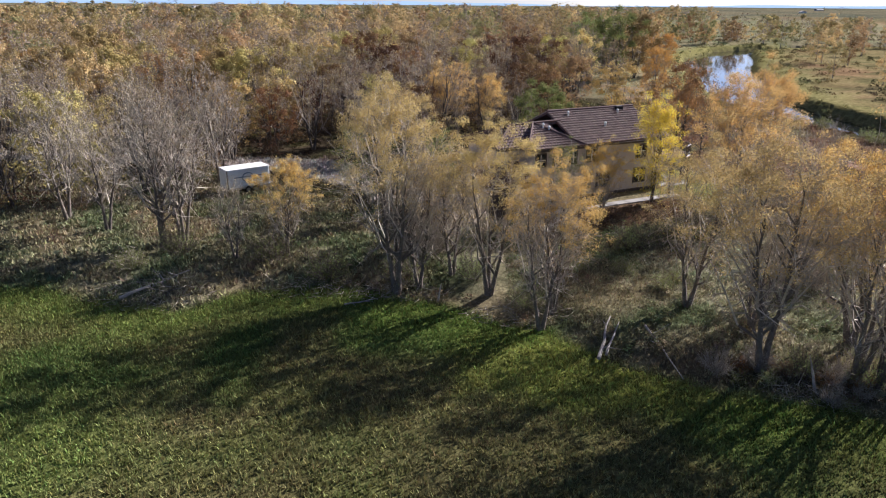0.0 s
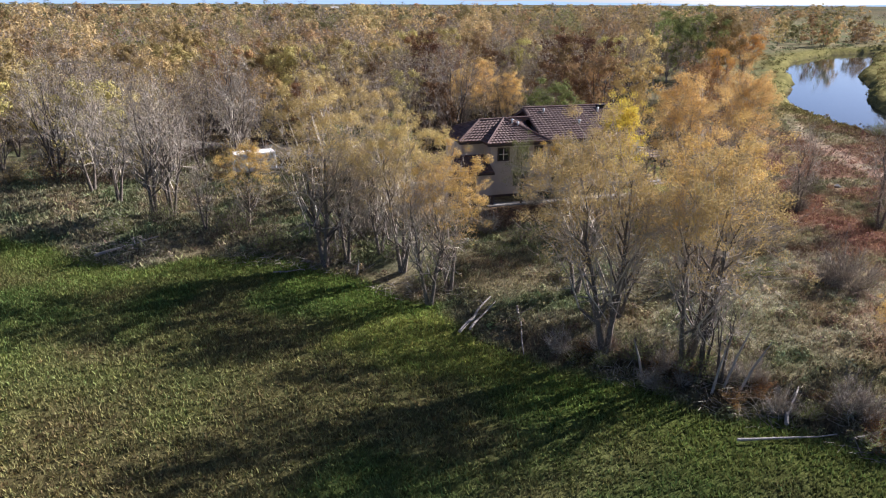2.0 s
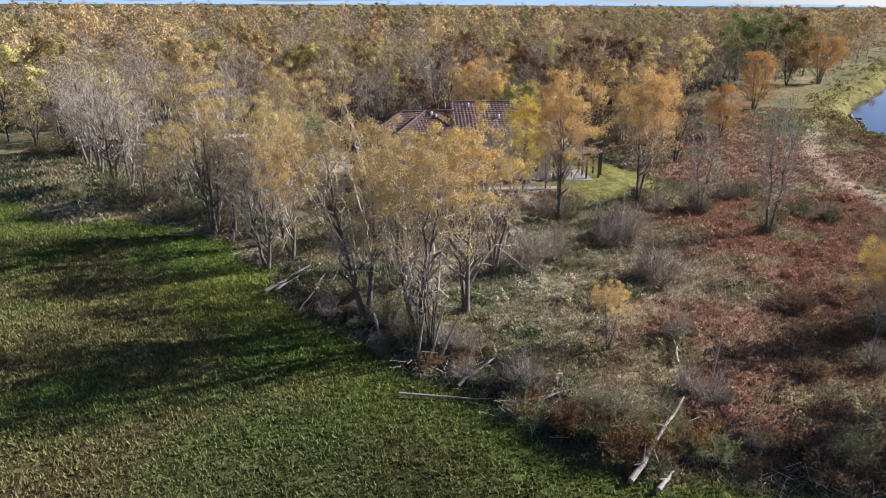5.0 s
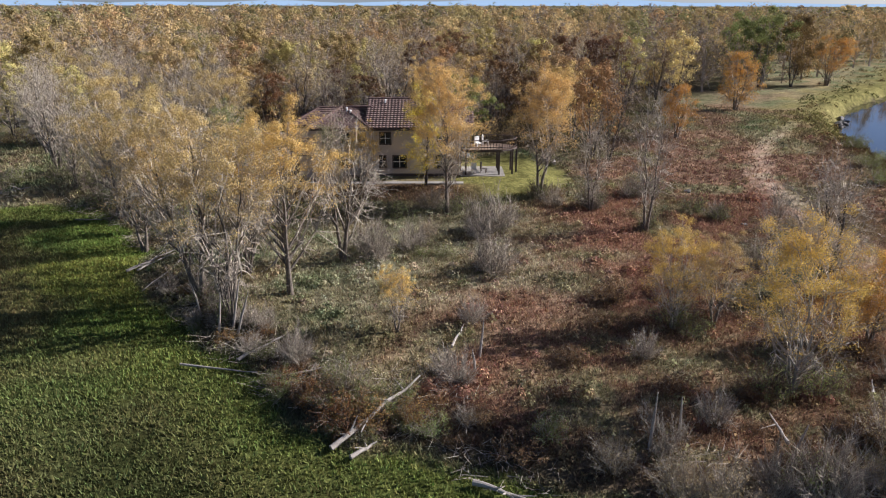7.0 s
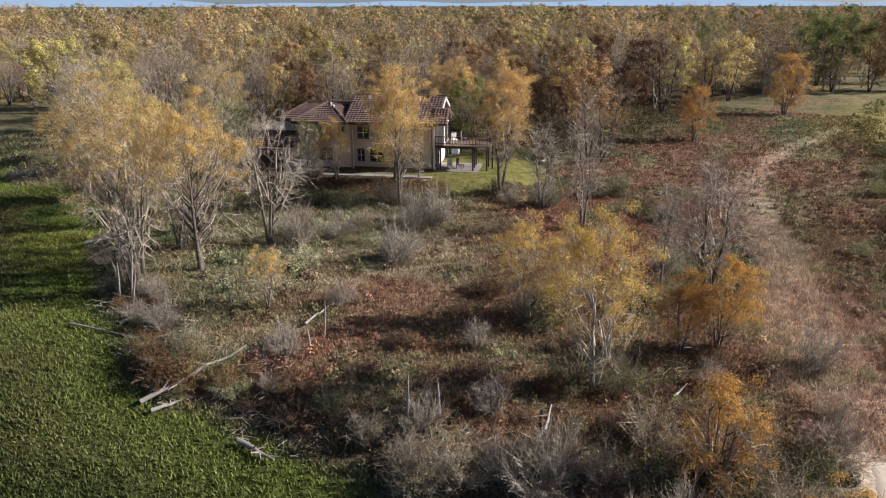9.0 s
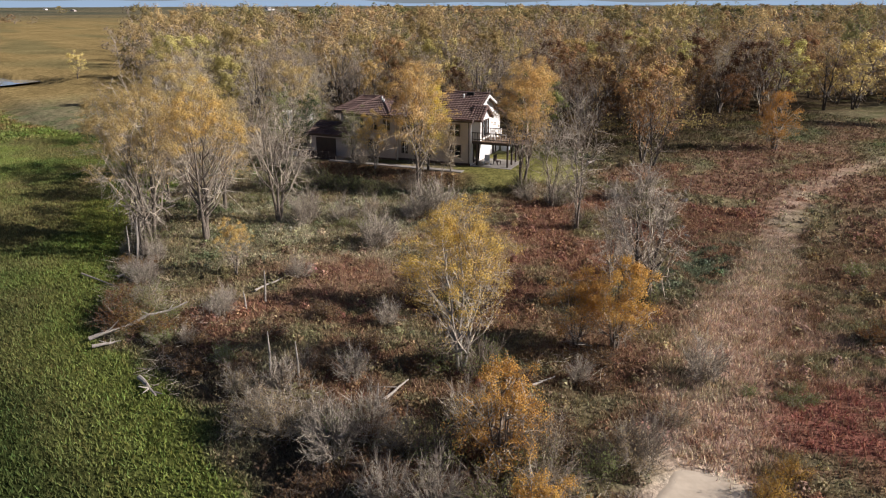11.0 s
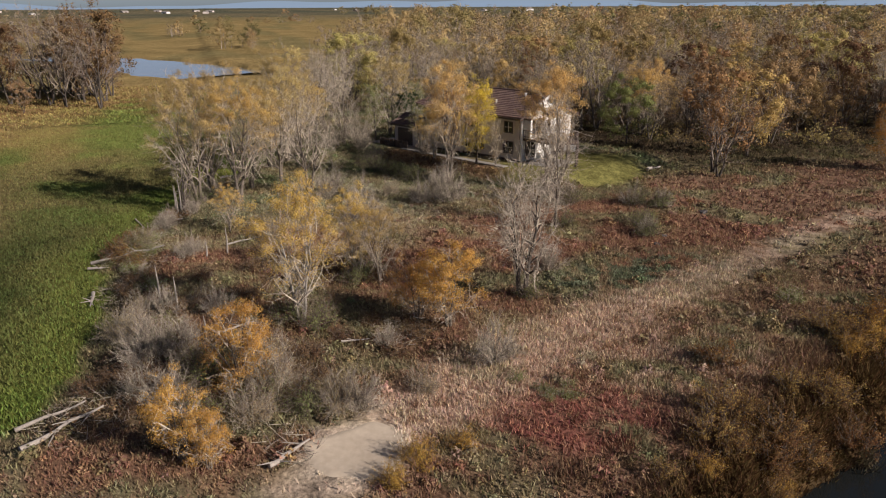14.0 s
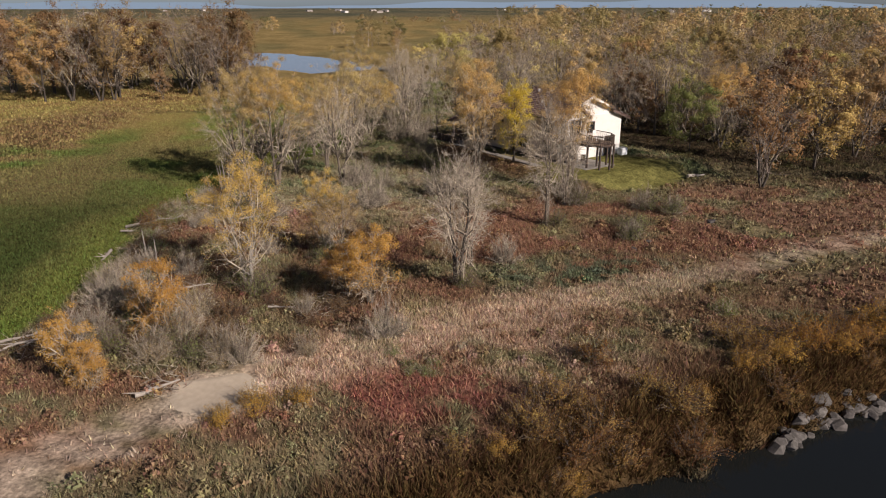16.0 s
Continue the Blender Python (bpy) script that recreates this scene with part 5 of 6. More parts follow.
part("corner_platform", prism([(18.98, 0.95), (20.1, 1.6), (20.6, 2.6), (20.1, 3.6), (18.98, 4.2)], 0, 0.04), DECK, deck, "angled corner of the deck", Matrix(((1, 0, 0, 0), (0, 0, 1, 0), (0, 1, 0, 2.62), (0, 0, 0, 1))))
bend = ((18.98, 0.95), (20.1, 1.6), (20.6, 2.6), (20.1, 3.6), (18.98, 4.2))
for a, b in zip(bend, bend[1:]):
    top_rail = rod(bmesh.new(), (*a, 3.58), (*b, 3.58), 0.05, None, 6)
    rod(top_rail, (*a, 2.85), (*b, 2.85), 0.035, None, 6), rod(top_rail, (*a, 2.52), (*b, 2.52), 0.09, None, 6)
    part("handrail", top_rail, TRIM, deck)
    for i in range(6):
        x, y = a[0] + (b[0] - a[0]) * i / 6, a[1] + (b[1] - a[1]) * i / 6
        part("baluster", boxed(x - 0.02, y - 0.02, 2.66, x + 0.02, y + 0.02, 3.55), TRIM, deck)
for x, y in bend[1:4]:
    part("post", boxed(x - 0.09, y - 0.09, -0.4, x + 0.09, y + 0.09, 2.62, bevel=0.015), TRIM, deck)
patio = tagged(new("patio"), "pale concrete patio slab under the deck", "patio", kind="structure")
patio.matrix_basis = house.matrix_basis.copy()
part("slab", boxed(14.75, 0.4, -0.12, 19.3, 4.9, 0.05, bevel=0.02), CONCRETE, patio)
walkway = tagged(new("walkway"), "light concrete walk along the front of the house", "walkway", kind="structure")
walkway.matrix_basis = house.matrix_basis.copy()
for k in range(8):
    part("slab", boxed(-1.0 + k * 2.0, -2.9, -0.35, 0.97 + k * 2.0, -2.0, 0.08, bevel=0.02), CONCRETE, walkway)
pad = tagged(new("parking_pad"), "grey concrete parking pad beside the house", "pavement", kind="structure")
pad.matrix_basis = house.matrix_basis.copy()
for k in range(3):
    part("slab", boxed(-7.4 + k * 2.5, -2.0, -0.2, -4.95 + k * 2.5, 1.85, 0.05, bevel=0.02), CONCRETE, pad)

# patio chairs
def lawn_chair(m, seat_mat, label):
    ob = tagged(new("lawn_chair"), label, "chair", "chairs by the deck")
    ob.matrix_basis = m
    part("seat", boxed(-0.28, -0.3, 0.36, 0.28, 0.3, 0.41, bevel=0.01), seat_mat, ob)
    part("backrest", boxed(-0.28, 0.26, 0.4, 0.28, 0.32, 1.05, bevel=0.01), seat_mat, ob)
    for x, y in ((-0.25, -0.27), (0.25, -0.27), (-0.25, 0.27), (0.25, 0.27)):
        part("leg", boxed(x - 0.03, y - 0.03, 0, x + 0.03, y + 0.03, 0.36), seat_mat, ob)


base = house.matrix_basis
lawn_chair(base @ pose(16.6, 2.4, 2.66, 0, 0, 30), WHITE, "white slatted chair on the wooden deck")
lawn_chair(base @ pose(17.4, 3.6, 2.66, 0, 0, 100), WHITE, "white slatted chair on the wooden deck")
lawn_chair(base @ pose(16.2, 1.6, 0.05, 0, 0, 10), WHITE, "white slatted chair on the patio under the deck")
lawn_chair(base @ pose(17.2, 2.2, 0.05, 0, 0, 70), TRIM, "dark chair on the patio under the deck")
grill = tagged(new("air_conditioner"), "grey metal air conditioner beside the house wall", "air conditioner")
grill.matrix_basis = base @ pose(15.6, 10.0, 0.0)
part("casing", boxed(-0.42, -0.42, 0.0, 0.42, 0.42, 0.85, bevel=0.03), METAL, grill)
part("grille", rod(bmesh.new(), (0, 0, 0.85), (0, 0, 0.9), 0.36), STEEL, grill)

# low fence before the garage
fence = tagged(new("fence"), "low dark wooden fence before the garage wing", "fence")
fence.matrix_basis = base.copy()
for k in range(7):
    part("post", boxed(-5.2 + k * 0.8, -2.5, -0.4, -5.1 + k * 0.8, -2.4, 0.95, bevel=0.01), TRIM, fence)
for z in (0.25, 0.78):
    part("rail", boxed(-5.2, -2.4, z, -0.3, -2.36, z + 0.1), TRIM, fence)
for k in range(26):
    part("slat", boxed(-5.15 + k * 0.185, -2.36, 0.02, -5.0 + k * 0.185, -2.335, 0.9), TRIM, fence)

# ---- cargo trailer ----
trailer = tagged(new("cargo_trailer"), "white enclosed cargo trailer with blue-grey lettering parked on grass", "trailer")
trailer.matrix_basis = pose(-20.8, 65.2, float(height(-20.8, 65.2)) + 0.02, 0, 0, 40)
part("body", boxed(-2.15, -1.0, 0.45, 2.15, 1.0, 2.35, bevel=0.08), METAL, trailer, "white panelled body")
part("roof", boxed(-2.18, -1.03, 2.35, 2.18, 1.03, 2.42, bevel=0.02), WHITE, trailer, "white roof")
part("rear_door", boxed(-2.2, -0.85, 0.55, -2.152, 0.85, 2.2, bevel=0.01), METAL, trailer)
part("corner_trim", boxed(-2.19, -1.04, 0.45, -2.1, -1.003, 2.35), TRIM, trailer), part("corner_trim", boxed(2.1, -1.04, 0.45, 2.19, -1.003, 2.35), STEEL, trailer)
part("lower_trim", boxed(-2.1, -1.04, 0.45, 2.1, -1.003, 0.6), STEEL, trailer)
part("logo_bar", boxed(-1.5, -1.012, 1.55, 1.6, -1.003, 1.66), INK, trailer), part("logo_bar", boxed(0.3, -1.012, 1.25, 1.5, -1.003, 1.34), INK, trailer)
ring = bmesh.new()
for k in range(20):
    a, b = 2 * math.pi * k / 20, 2 * math.pi * (k + 1) / 20
    rod(ring, (-0.1 + 0.55 * math.cos(a), -1.01, 1.55 + 0.42 * math.sin(a)), (-0.1 + 0.55 * math.cos(b), -1.01, 1.55 + 0.42 * math.sin(b)), 0.045, None, 5)
part("logo_ring", ring, INK, trailer)
for x in (-0.15, 0.6):
    for y in (-0.98, 0.98):
        wheel = part("wheel", rod(bmesh.new(), (x, y - 0.11, 0.33), (x, y + 0.11, 0.33), 0.33, None, 20), RUBBER, trailer)
        part("rim", rod(bmesh.new(), (x, y - 0.12, 0.33), (x, y + 0.12, 0.33), 0.19, None, 14), STEEL, wheel)
    part("fender", boxed(x - 0.42, -1.12, 0.68, x + 0.42, -1.0, 0.74, bevel=0.02), STEEL, trailer)
part("tongue", rod(bmesh.new(), (2.15, 0, 0.5), (3.1, 0, 0.45), 0.05), STEEL, trailer)
part("jack", rod(bmesh.new(), (2.9, 0, 0.0), (2.9, 0, 0.8), 0.04), STEEL, trailer)

# ---- fallen logs, driftwood and rocks ----


def fallen_log(a, b, r, lift=0.1, rise=0.0, label="bleached fallen trunk lying in the weeds", stubs=3, seed=0):
    q = np.random.default_rng(seed)
    za, zb = float(height(*a)) + lift, float(height(*b)) + lift + rise
    A, B = Vector((*a, za)), Vector((*b, zb))
    ob = tagged(new("fallen_log"), label, "log", "fallen logs")
    ob.location = (A + B) / 2
    pts = [A.lerp(B, t) + Vector(q.normal(0, 0.05 * (B - A).length * 0.4, 3)) * (0.6 if 0 < t < 1 else 0) - ob.location for t in np.linspace(0, 1, 6)]
    bm = bmesh.new()
    for i in range(5):
        rod(bm, pts[i], pts[i + 1] + (pts[i + 1] - pts[i]) * 0.03, r * (1 - 0.13 * i), r * (1 - 0.13 * (i + 1)), 8)
    part("trunk", bm, DRIFTWOOD, ob)
    for k in range(stubs):
        i = q.integers(1, 5)
        d = Vector(q.normal(0, 0.5, 3))
        d.z = abs(d.z) * 0.6
        part("broken_limb", rod(bmesh.new(), pts[i], pts[i] + d * (0.5 + 0.9 * q.random()), r * 0.4, r * 0.12, 6), DRIFTWOOD, ob)


for k, (a, b, r, s) in enumerate((((8.5, 33.1), (9.7, 36.8), 0.11, 3), ((9.0, 33.6), (10.1, 36.2), 0.08, 2), ((25.1, 27.1), (26.1, 29.7), 0.10, 1), ((22.7, 25.3), (27.1, 26.7), 0.07, 0), ((34.4, 23.1), (35.7, 28.4), 0.13, 5), ((35.5, 23.0), (35.9, 24.4), 0.11, 2), ((40.8, 24.0), (43.1, 24.1), 0.13, 4), ((51.6, 31.8), (50.7, 33.9), 0.09, 1), ((57.7, 22.8), (56.6, 25.6), 0.11, 2), ((60.6, 23.7), (57.9, 26.6), 0.12, 3), ((54.8, 38.3), (54.8, 39.9), 0.07, 1), ((52.8, 43.0), (54.0, 43.6), 0.12, 2), ((64.9, 33.5), (63.7, 35.3), 0.12, 4), ((11.5, 35.8), (12.5, 31.2), 0.07, 3), ((24.0, 78.1), (23.1, 80.4), 0.2, 0), ((-21, 39.4), (-17.6, 42.6), 0.12, 5), ((-6.5, 39.6), (-4.5, 40.6), 0.06, 3), ((28, 26.5), (31, 28.2), 0.08, 4), ((35.0, 33.0), (34.4, 35.6), 0.08, 1))):
    fallen_log(a, b, r, 0.14 + r, 0.45 if k == 4 else 0.0, seed=k, stubs=s)


def stub(x, y, h, lean, label):
    ob = tagged(new("tree_stump"), label, "stump", "standing dead stems")
    ob.location = (x, y, float(height(x, y)))
    bm = bmesh.new()
    rod(bm, (0, 0, -0.1), (lean * 0.5, 0.05, h * 0.55), 0.075, 0.06, 8), rod(bm, (lean * 0.5, 0.05, h * 0.54), (lean, 0.02, h), 0.06, 0.02, 8)
    part("stem", bm, DRIFTWOOD, ob)


for x, y, h, lean in ((36.7, 32.9, 2.2, 0.2), (37.2, 31.4, 1.2, -0.2), (46.6, 28.6, 3.0, 0.1), (47.6, 29.6, 2.4, -0.1), (51.9, 31.2, 1.6, 0.3), (-0.6, 40.8, 1.2, 0.2), (22.6, 29.3, 3.4, 0.9), (23.2, 29.0, 3.0, 1.2), (22.0, 28.8, 2.6, 0.4), (18.8, 30.4, 2.0, -0.6)):
    stub(x, y, h, lean, "broken standing dead stem with pale bare wood")


def brush_pile(name, x, y, rx, ry, n, seed, label):
    q = np.random.default_rng(seed)
    a, d = q.uniform(0, 6.28, n), np.sqrt(q.random(n))
    px, py = x + rx * d * np.cos(a), y + ry * d * np.sin(a)
    p0 = np.stack([px, py, height(px, py) + q.uniform(-0.05, 0.35, n) * (1.1 - d)], 1)
    L = q.uniform(0.3, 1.2, n)[:, None]
    way = np.stack([q.normal(0, 1, n), q.normal(0, 1, n), q.uniform(-0.05, 0.45, n)], 1)
    way /= np.linalg.norm(way, axis=1)[:, None]
    v, f = tubes(p0, p0 + way * L, q.uniform(0.008, 0.026, n), np.full(n, 0.005), 4)
    tagged(new(name, mesh_from(name, v, f, SHRUB)), label, "brush pile", kind="stuff")


for k, (x, y, rx, ry, n) in enumerate(((19.5, 30.6, 3.4, 1.5, 240), (24.0, 28.6, 3.0, 1.6, 220), (30.0, 27.0, 3.0, 2.2, 260), (36.0, 27.6, 3.2, 3.0, 260), (41.5, 25.6, 2.4, 1.4, 130), (-19.5, 40.5, 4.0, 2.4, 240), (-9.0, 42.4, 3.6, 1.6, 180), (-3.0, 41.8, 3.2, 1.4, 160), (4.5, 38.6, 3.6, 1.4, 170), (57.5, 26.0, 3.2, 2.4, 170), (49.0, 28.4, 3.4, 2.0, 180), (63.5, 34.6, 1.6, 1.2, 90), (54.0, 42.0, 2.5, 2.0, 80))):
    brush_pile("brush_pile", x, y, rx, ry, n, k, "tangle of grey dead sticks along the marsh edge")


def rock(x, y, s, seed):
    q = random.Random(seed)
    bm = bmesh.new()
    for _ in range(22):
        d = Vector((q.gauss(0, 1), q.gauss(0, 1), q.gauss(0, 1))).normalized()
        bm.verts.new((d.x * s * q.uniform(0.9, 1.25), d.y * s * q.uniform(0.65, 0.95), d.z * s * 0.62))
    shell = bmesh.ops.convex_hull(bm, input=bm.verts)
    bmesh.ops.delete(bm, geom=list({v for v in shell["geom_interior"] if isinstance(v, bmesh.types.BMVert)}), context="VERTS")
    me = bpy.data.meshes.new("rock")
    bm.to_mesh(me)
    bm.free()
    me.materials.append(STONE)
    ob = new("rock", me)
    ob.matrix_basis = pose(x, y, max(float(height(x, y)), -1.05) + s * 0.15, q.uniform(-15, 15), q.uniform(-15, 15), q.uniform(0, 360))
    tagged(ob, "grey angular rock on the river bank", "rock", "rocks on the river bank")


for k in range(38):
    t = rng.random()
    rock(68.9 - 3.3 * t + rng.uniform(-0.5, 0.6) - 0.8 * math.sin(math.pi * t) * rng.random(), 63.6 + 7.2 * t + rng.uniform(-0.4, 0.4), rng.uniform(0.2, 0.58), k)
for k in range(16):
    t = rng.random()
    rock(51.6 + 1.2 * t + rng.uniform(-0.8, 0.8), 138 + 12 * t, rng.uniform(0.35, 0.9), 100 + k)
for k, (x, y, s) in enumerate(((45.9, 64.6, 0.3), (39.5, 73.6, 0.45), (43.3, 65.6, 0.35), (44.2, 66.4, 0.25))):
    rock(x, y, s, 200 + k)

# ---- far buildings and hills ----


def farm_building(x, y, w, d, h, turn, mat, label):
    ob = tagged(new("farm_building"), label, "building", "far farm buildings")
    ob.matrix_basis = pose(x, y, float(height(x, y)), 0, 0, turn)
    part("wall", boxed(-w / 2, -d / 2, 0, w / 2, d / 2, h), mat, ob)
    part("roof", prism([(-d / 2 - 0.5, h), (0, h + d * 0.22), (d / 2 + 0.5, h)], -w / 2 - 0.4, w / 2 + 0.4), CONCRETE, ob, "grey metal roof", pose(0, 0, 0, 0, 0, 90))
    part("door", boxed(-w * 0.12, -d / 2 - 0.1, 0, w * 0.12, -d / 2 - 0.002, h * 0.7), TRIM, ob)


fr = np.random.default_rng(3)
for k in range(36):
    a = radians(fr.uniform(55, 200))
    d = fr.uniform(1500, 2900)
    farm_building(20 + d * math.cos(a), d * math.sin(a), fr.uniform(9, 30), fr.uniform(8, 14), fr.uniform(2.5, 4.5), fr.uniform(0, 180), WHITE if k % 3 == 0 else STUCCO, "far pale farm building with a metal roof")

# The hills glow evenly by emission; distance haze is put into their blue.
HILL = bpy.data.materials.new("glowing_hazy_hills")
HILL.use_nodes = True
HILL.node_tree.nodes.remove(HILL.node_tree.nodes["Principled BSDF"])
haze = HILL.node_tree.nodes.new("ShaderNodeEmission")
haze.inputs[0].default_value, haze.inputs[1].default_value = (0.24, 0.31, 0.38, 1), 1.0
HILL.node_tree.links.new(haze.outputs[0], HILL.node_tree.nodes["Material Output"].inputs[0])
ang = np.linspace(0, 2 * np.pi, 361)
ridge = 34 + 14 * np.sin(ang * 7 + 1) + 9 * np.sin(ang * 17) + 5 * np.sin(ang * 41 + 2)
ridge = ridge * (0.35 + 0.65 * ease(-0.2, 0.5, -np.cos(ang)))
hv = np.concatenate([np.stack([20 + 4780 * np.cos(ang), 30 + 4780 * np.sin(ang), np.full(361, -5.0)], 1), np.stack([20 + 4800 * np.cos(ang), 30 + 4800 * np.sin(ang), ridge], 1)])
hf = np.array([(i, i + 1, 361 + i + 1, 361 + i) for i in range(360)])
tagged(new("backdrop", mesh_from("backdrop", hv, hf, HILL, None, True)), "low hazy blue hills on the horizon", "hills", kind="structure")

# ---- ground plants ----
cr = np.random.default_rng(23)


def scatter(n, x0, x1, y0, y1, keep):
    x, y = cr.uniform(x0, x1, n), cr.uniform(y0, y1, n)
    ok = keep(x, y) & (beside(RIVER, x, y) + 0.8 * waves(x, y, 7, 9) > 0.1)
    return x[ok], y[ok]


def tufts(name, x, y, tall, wide, blades, label, bright=1.2, spread=0.12, jitter=0.22):
    """Tufts of blades: narrow triangles that lean out of each root, coloured as the cover at their place."""
    n = len(x)
    z = height(x, y)
    size = cr.uniform(0.6, 1.35, n)
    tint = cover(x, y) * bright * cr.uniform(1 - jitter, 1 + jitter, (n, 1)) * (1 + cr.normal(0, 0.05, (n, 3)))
    a = cr.uniform(0, 6.28, (n, blades))
    root = np.stack([x[:, None] + spread * np.cos(a) * size[:, None], y[:, None] + spread * np.sin(a) * size[:, None], np.repeat(z[:, None] - 0.03, blades, 1)], -1)
    turn = a + cr.normal(0, 0.9, (n, blades))
    out = cr.uniform(0.15, 0.8, (n, blades)) * tall * size[:, None]
    tip = root + np.stack([np.cos(turn) * out, np.sin(turn) * out, tall * size[:, None] * cr.uniform(0.55, 1.1, (n, blades))], -1)
    face = cr.uniform(0, 6.28, (n, blades))
    side = np.stack([-np.sin(face), np.cos(face), cr.normal(0, 0.3, (n, blades))], -1) * (wide * size[:, None] * 0.5)[..., None]
    v = np.stack([root - side, root + side, tip], 2).reshape(-1, 3)
    f = np.arange(len(v)).reshape(-1, 3)
    c = np.repeat(np.clip(tint, 0.01, 0.8), blades * 3, 0)
    tagged(new(name, mesh_from(name, v, f, TUFT, c)), label, "plants", kind="stuff")


def tussocks(name, x, y, wide, tall, blades, label, bright=1.1, jitter=0.3):
    """Bushy domes of small leaf sprays that face outwards, coloured as the cover at their place."""
    n = len(x)
    size = cr.uniform(0.45, 1.3, n) ** 1.3
    tint = cover(x, y) * bright * cr.uniform(1 - jitter, 1 + jitter, (n, 1)) * (1 + cr.normal(0, 0.07, (n, 3)))
    way = cr.normal(size=(n, blades, 3))
    way[..., 2] = np.abs(way[..., 2]) * 0.9 + 0.05
    way /= np.linalg.norm(way, axis=2)[..., None]
    r = (0.65 + 0.4 * cr.random((n, blades))) * size[:, None]
    spots = np.stack([np.repeat(x[:, None], blades, 1), np.repeat(y[:, None], blades, 1), np.repeat(height(x, y)[:, None], blades, 1)], -1) + way * r[..., None] * np.array([wide, wide, tall])
    scale = np.repeat(size * wide * 0.22, blades)
    v, f = flakes(cr, spots.reshape(-1, 3), scale, way.reshape(-1, 3), 0.6)
    shade = np.repeat(np.clip(tint, 0.01, 0.8), blades, 0) * cr.uniform(0.8, 1.2, (n * blades, 1))
    tagged(new(name, mesh_from(name, v, f, TUFT, np.repeat(shade, 3, 0))), label, "plants", kind="stuff")


marsh = lambda x, y: inland(x, y) < 0.3
fading = lambda x, y: marsh(x, y) & (cr.random(len(x)) < ease(-4, 9, y) * ease(72, 58, x) * ease(-40, -32, x))
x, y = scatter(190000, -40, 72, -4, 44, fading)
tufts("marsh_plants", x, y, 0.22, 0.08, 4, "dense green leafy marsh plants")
west_marsh = lambda x, y: marsh(x, y) & ~((x > -40) & (y > 4))
x, y = scatter(30000, -100, 6, -40, 40, west_marsh)
tufts("marsh_plants", x, y, 0.36, 0.26, 3, "dense green leafy marsh plants")
x, y = scatter(26000, 0, 95, -45, 16, lambda x, y: marsh(x, y) & (cr.random(len(x)) < 1 - 0.75 * ease(2, 12, y) * ease(70, 58, x)))
tufts("marsh_plants", x, y, 0.3, 0.2, 3, "dense green leafy marsh plants")
sandy = lambda x, y: (beside(PATH_LINE, x, y) < 0.4) | (np.hypot((x - 64.8) / 2.2, (y - 37.3) / 2.6) < 1)
yard_ = lambda x, y: (np.abs(house_local(x, y)[0] - 6) < 13.5) & (np.abs(house_local(x, y)[1] - 3.5) < 7)
bare = lambda x, y: np.hypot((x - 64.8) / 1.9, (y - 37.3) / 2.3) + 0.15 * waves(x, y, 1.6, 8) < 0.95
land = lambda x, y: (inland(x, y) > 0) & ~bare(x, y) & ~(sandy(x, y) & (cr.random(len(x)) < np.where(y < 39, 0.93, 0.6))) & ~yard_(x, y) & (np.hypot((x - 21.5) / 6.3, (y - 70) / 8.5) > 1.02)
x, y = scatter(105000, 4, 74, 22, 72, land)
tufts("dry_weeds", x, y, 0.25, 0.065, 3, "dry rust and straw-coloured weeds and grass")
x, y = scatter(16000, -45, 0, 38, 80, land)
tufts("dry_weeds", x, y, 0.36, 0.16, 4, "dry straw-coloured grass under the trees")
x, y = scatter(20000, 4, 62, 72, 140, land)
tufts("dry_weeds", x, y, 0.32, 0.16, 3, "dry rust and straw-coloured weeds and grass")
straw = lambda x, y: (washed(x, y) > 0.15) & (cr.random(len(x)) < washed(x, y) + 0.1)
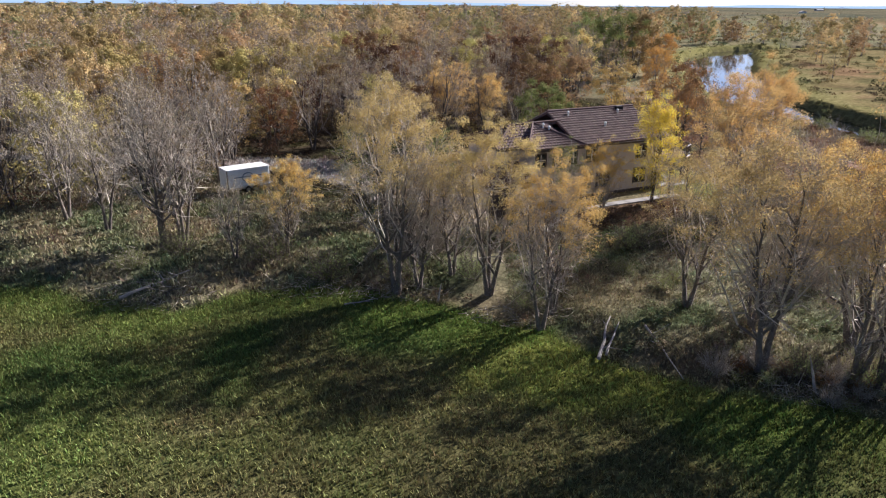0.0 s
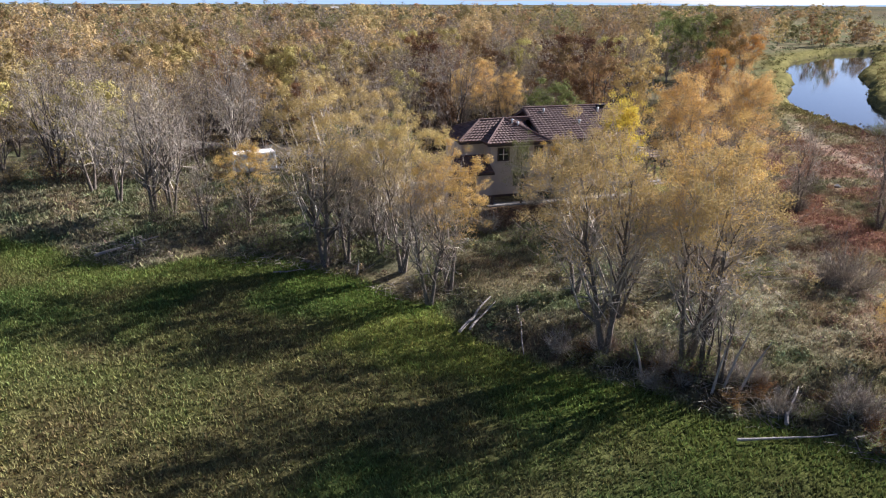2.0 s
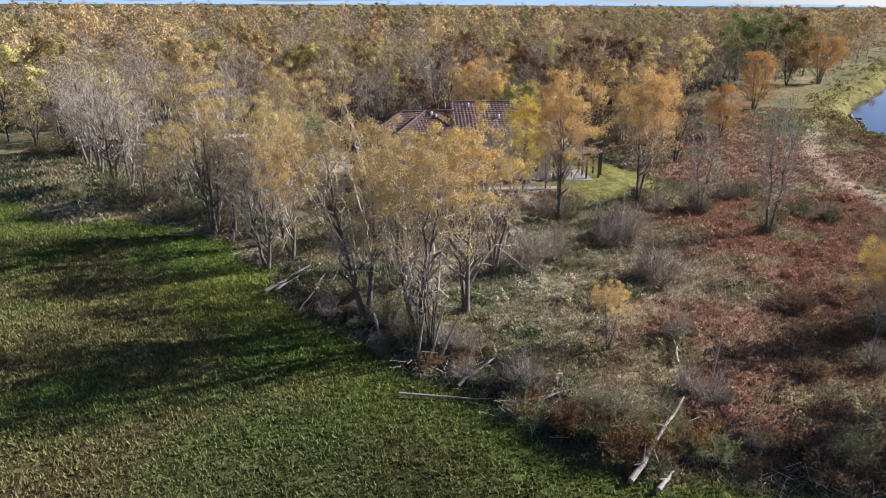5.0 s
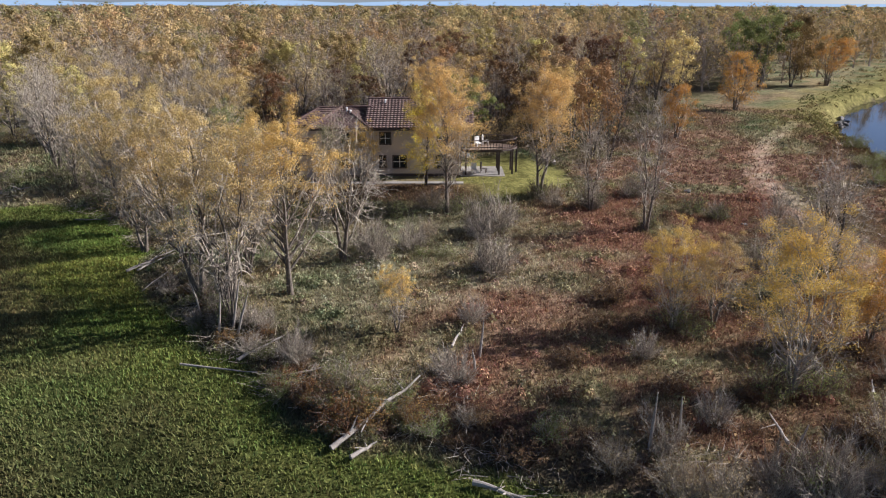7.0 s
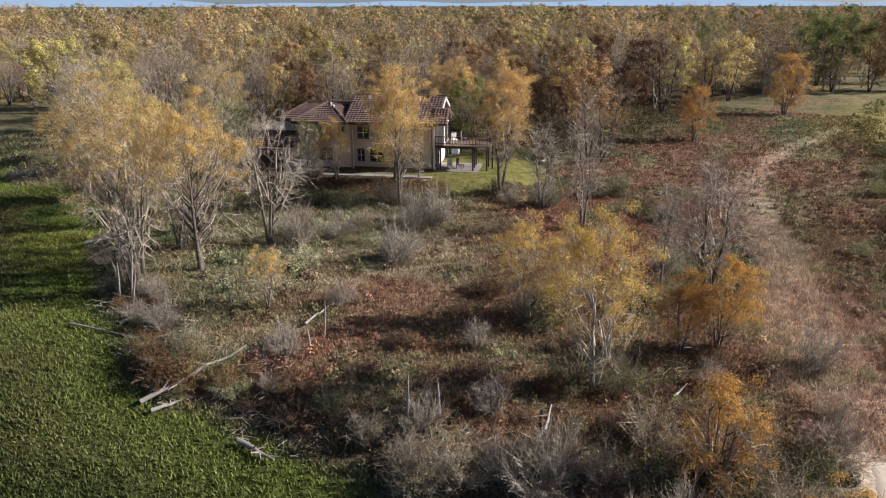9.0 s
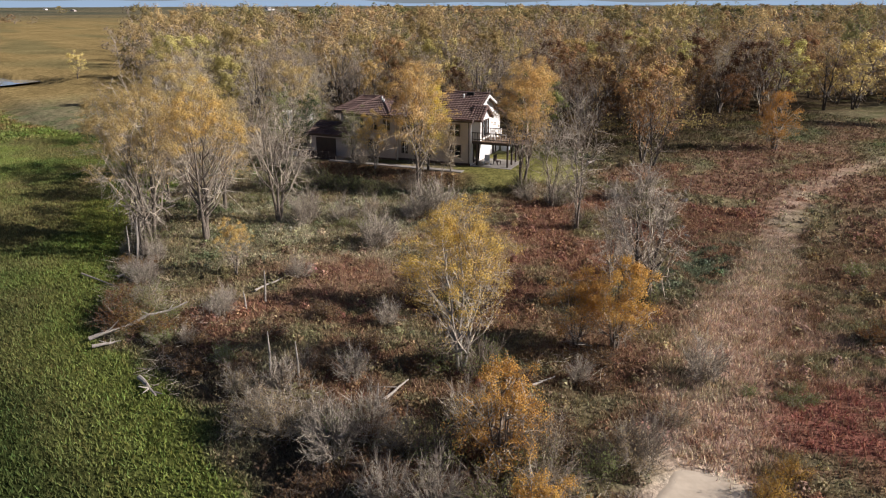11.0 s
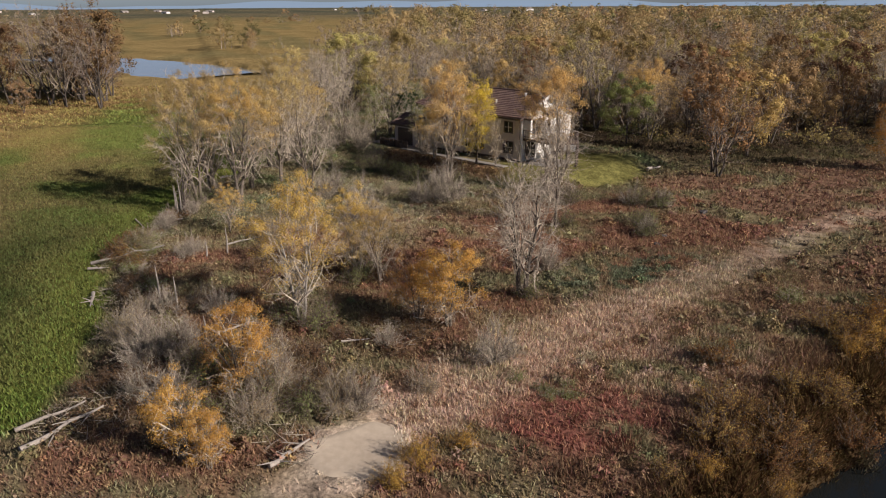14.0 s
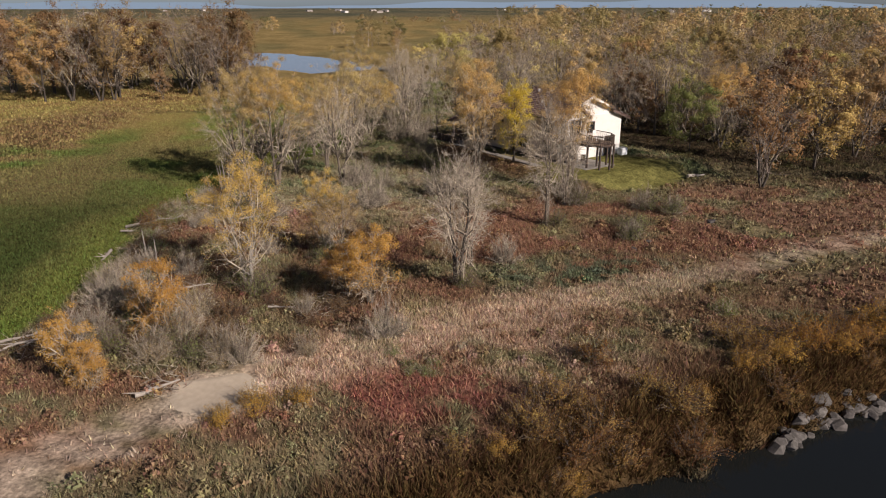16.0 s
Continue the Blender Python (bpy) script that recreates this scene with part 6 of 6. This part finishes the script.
x, y = scatter(60000, 44, 72, 38, 72, straw)
tufts("straw_tufts", x, y, 0.26, 0.05, 4, "pale straw-coloured grass tufts along the sandy path", 1.45, 0.14)
reeds = lambda x, y: (beside(RIVER, x, y) + 2.0 * waves(x, y, 6, 41) < 5.0) & ~sandy(x, y)
x, y = scatter(90000, 48, 88, 30, 100, reeds)
tufts("bank_reeds", x, y, 0.52, 0.05, 4, "tall brown-green reeds along the river bank", 1.0, 0.16)
x, y = scatter(60000, 48, 84, 34, 92, lambda x, y: beside(RIVER, x, y) < 2.4)
tufts("bank_reeds", x, y, 0.5, 0.06, 4, "tall brown-green reeds along the river bank", 1.25, 0.18)
clump = lambda x, y: land(x, y) & (waves(x, y, 6, 31) > 0.05)
smooth = lambda x, y: (np.hypot((x - 65.6) / 3.2, (y - 47.0) / 5.0) < 1) | (beside(PATH_LINE, x, y) < 0.5)
x, y = scatter(7000, 4, 74, 24, 76, lambda x, y: clump(x, y) & ~smooth(x, y))
tussocks("sage_clumps", x, y, 0.34, 0.42, 46, "low bushy clumps of sage and weeds", 1.15)
x, y = scatter(14000, 4, 74, 22, 76, lambda x, y: land(x, y) & (~smooth(x, y) | (cr.random(len(x)) < 0.2)))
tussocks("weed_clumps", x, y, 0.17, 0.3, 22, "small tussocks of rust and straw-coloured weeds", 1.2)
x, y = scatter(5000, -42, 60, 40, 130, lambda x, y: land(x, y) & ((x < 4) | (y > 72)))
tussocks("sage_clumps", x, y, 0.42, 0.45, 28, "low bushy clumps of sage and weeds", 1.1)
x, y = scatter(5200, 44, 190, 96, 350, lambda x, y: (beside(RIVER, x, y) < 16) & (waves(x, y, 14, 61) > 0.0))
tussocks("bank_bushes", x, y, 0.8, 0.9, 26, "olive and tawny bushes along the river banks", 1.0)
x, y = scatter(4200, 60, 330, 90, 420, lambda x, y: (beside(RIVER, x, y) > 14) & (waves(x, y, 40, 62) > 0.1))
tussocks("meadow_bushes", x, y, 1.1, 0.9, 22, "tawny weeds and low bushes on the meadow across the river", 0.9)
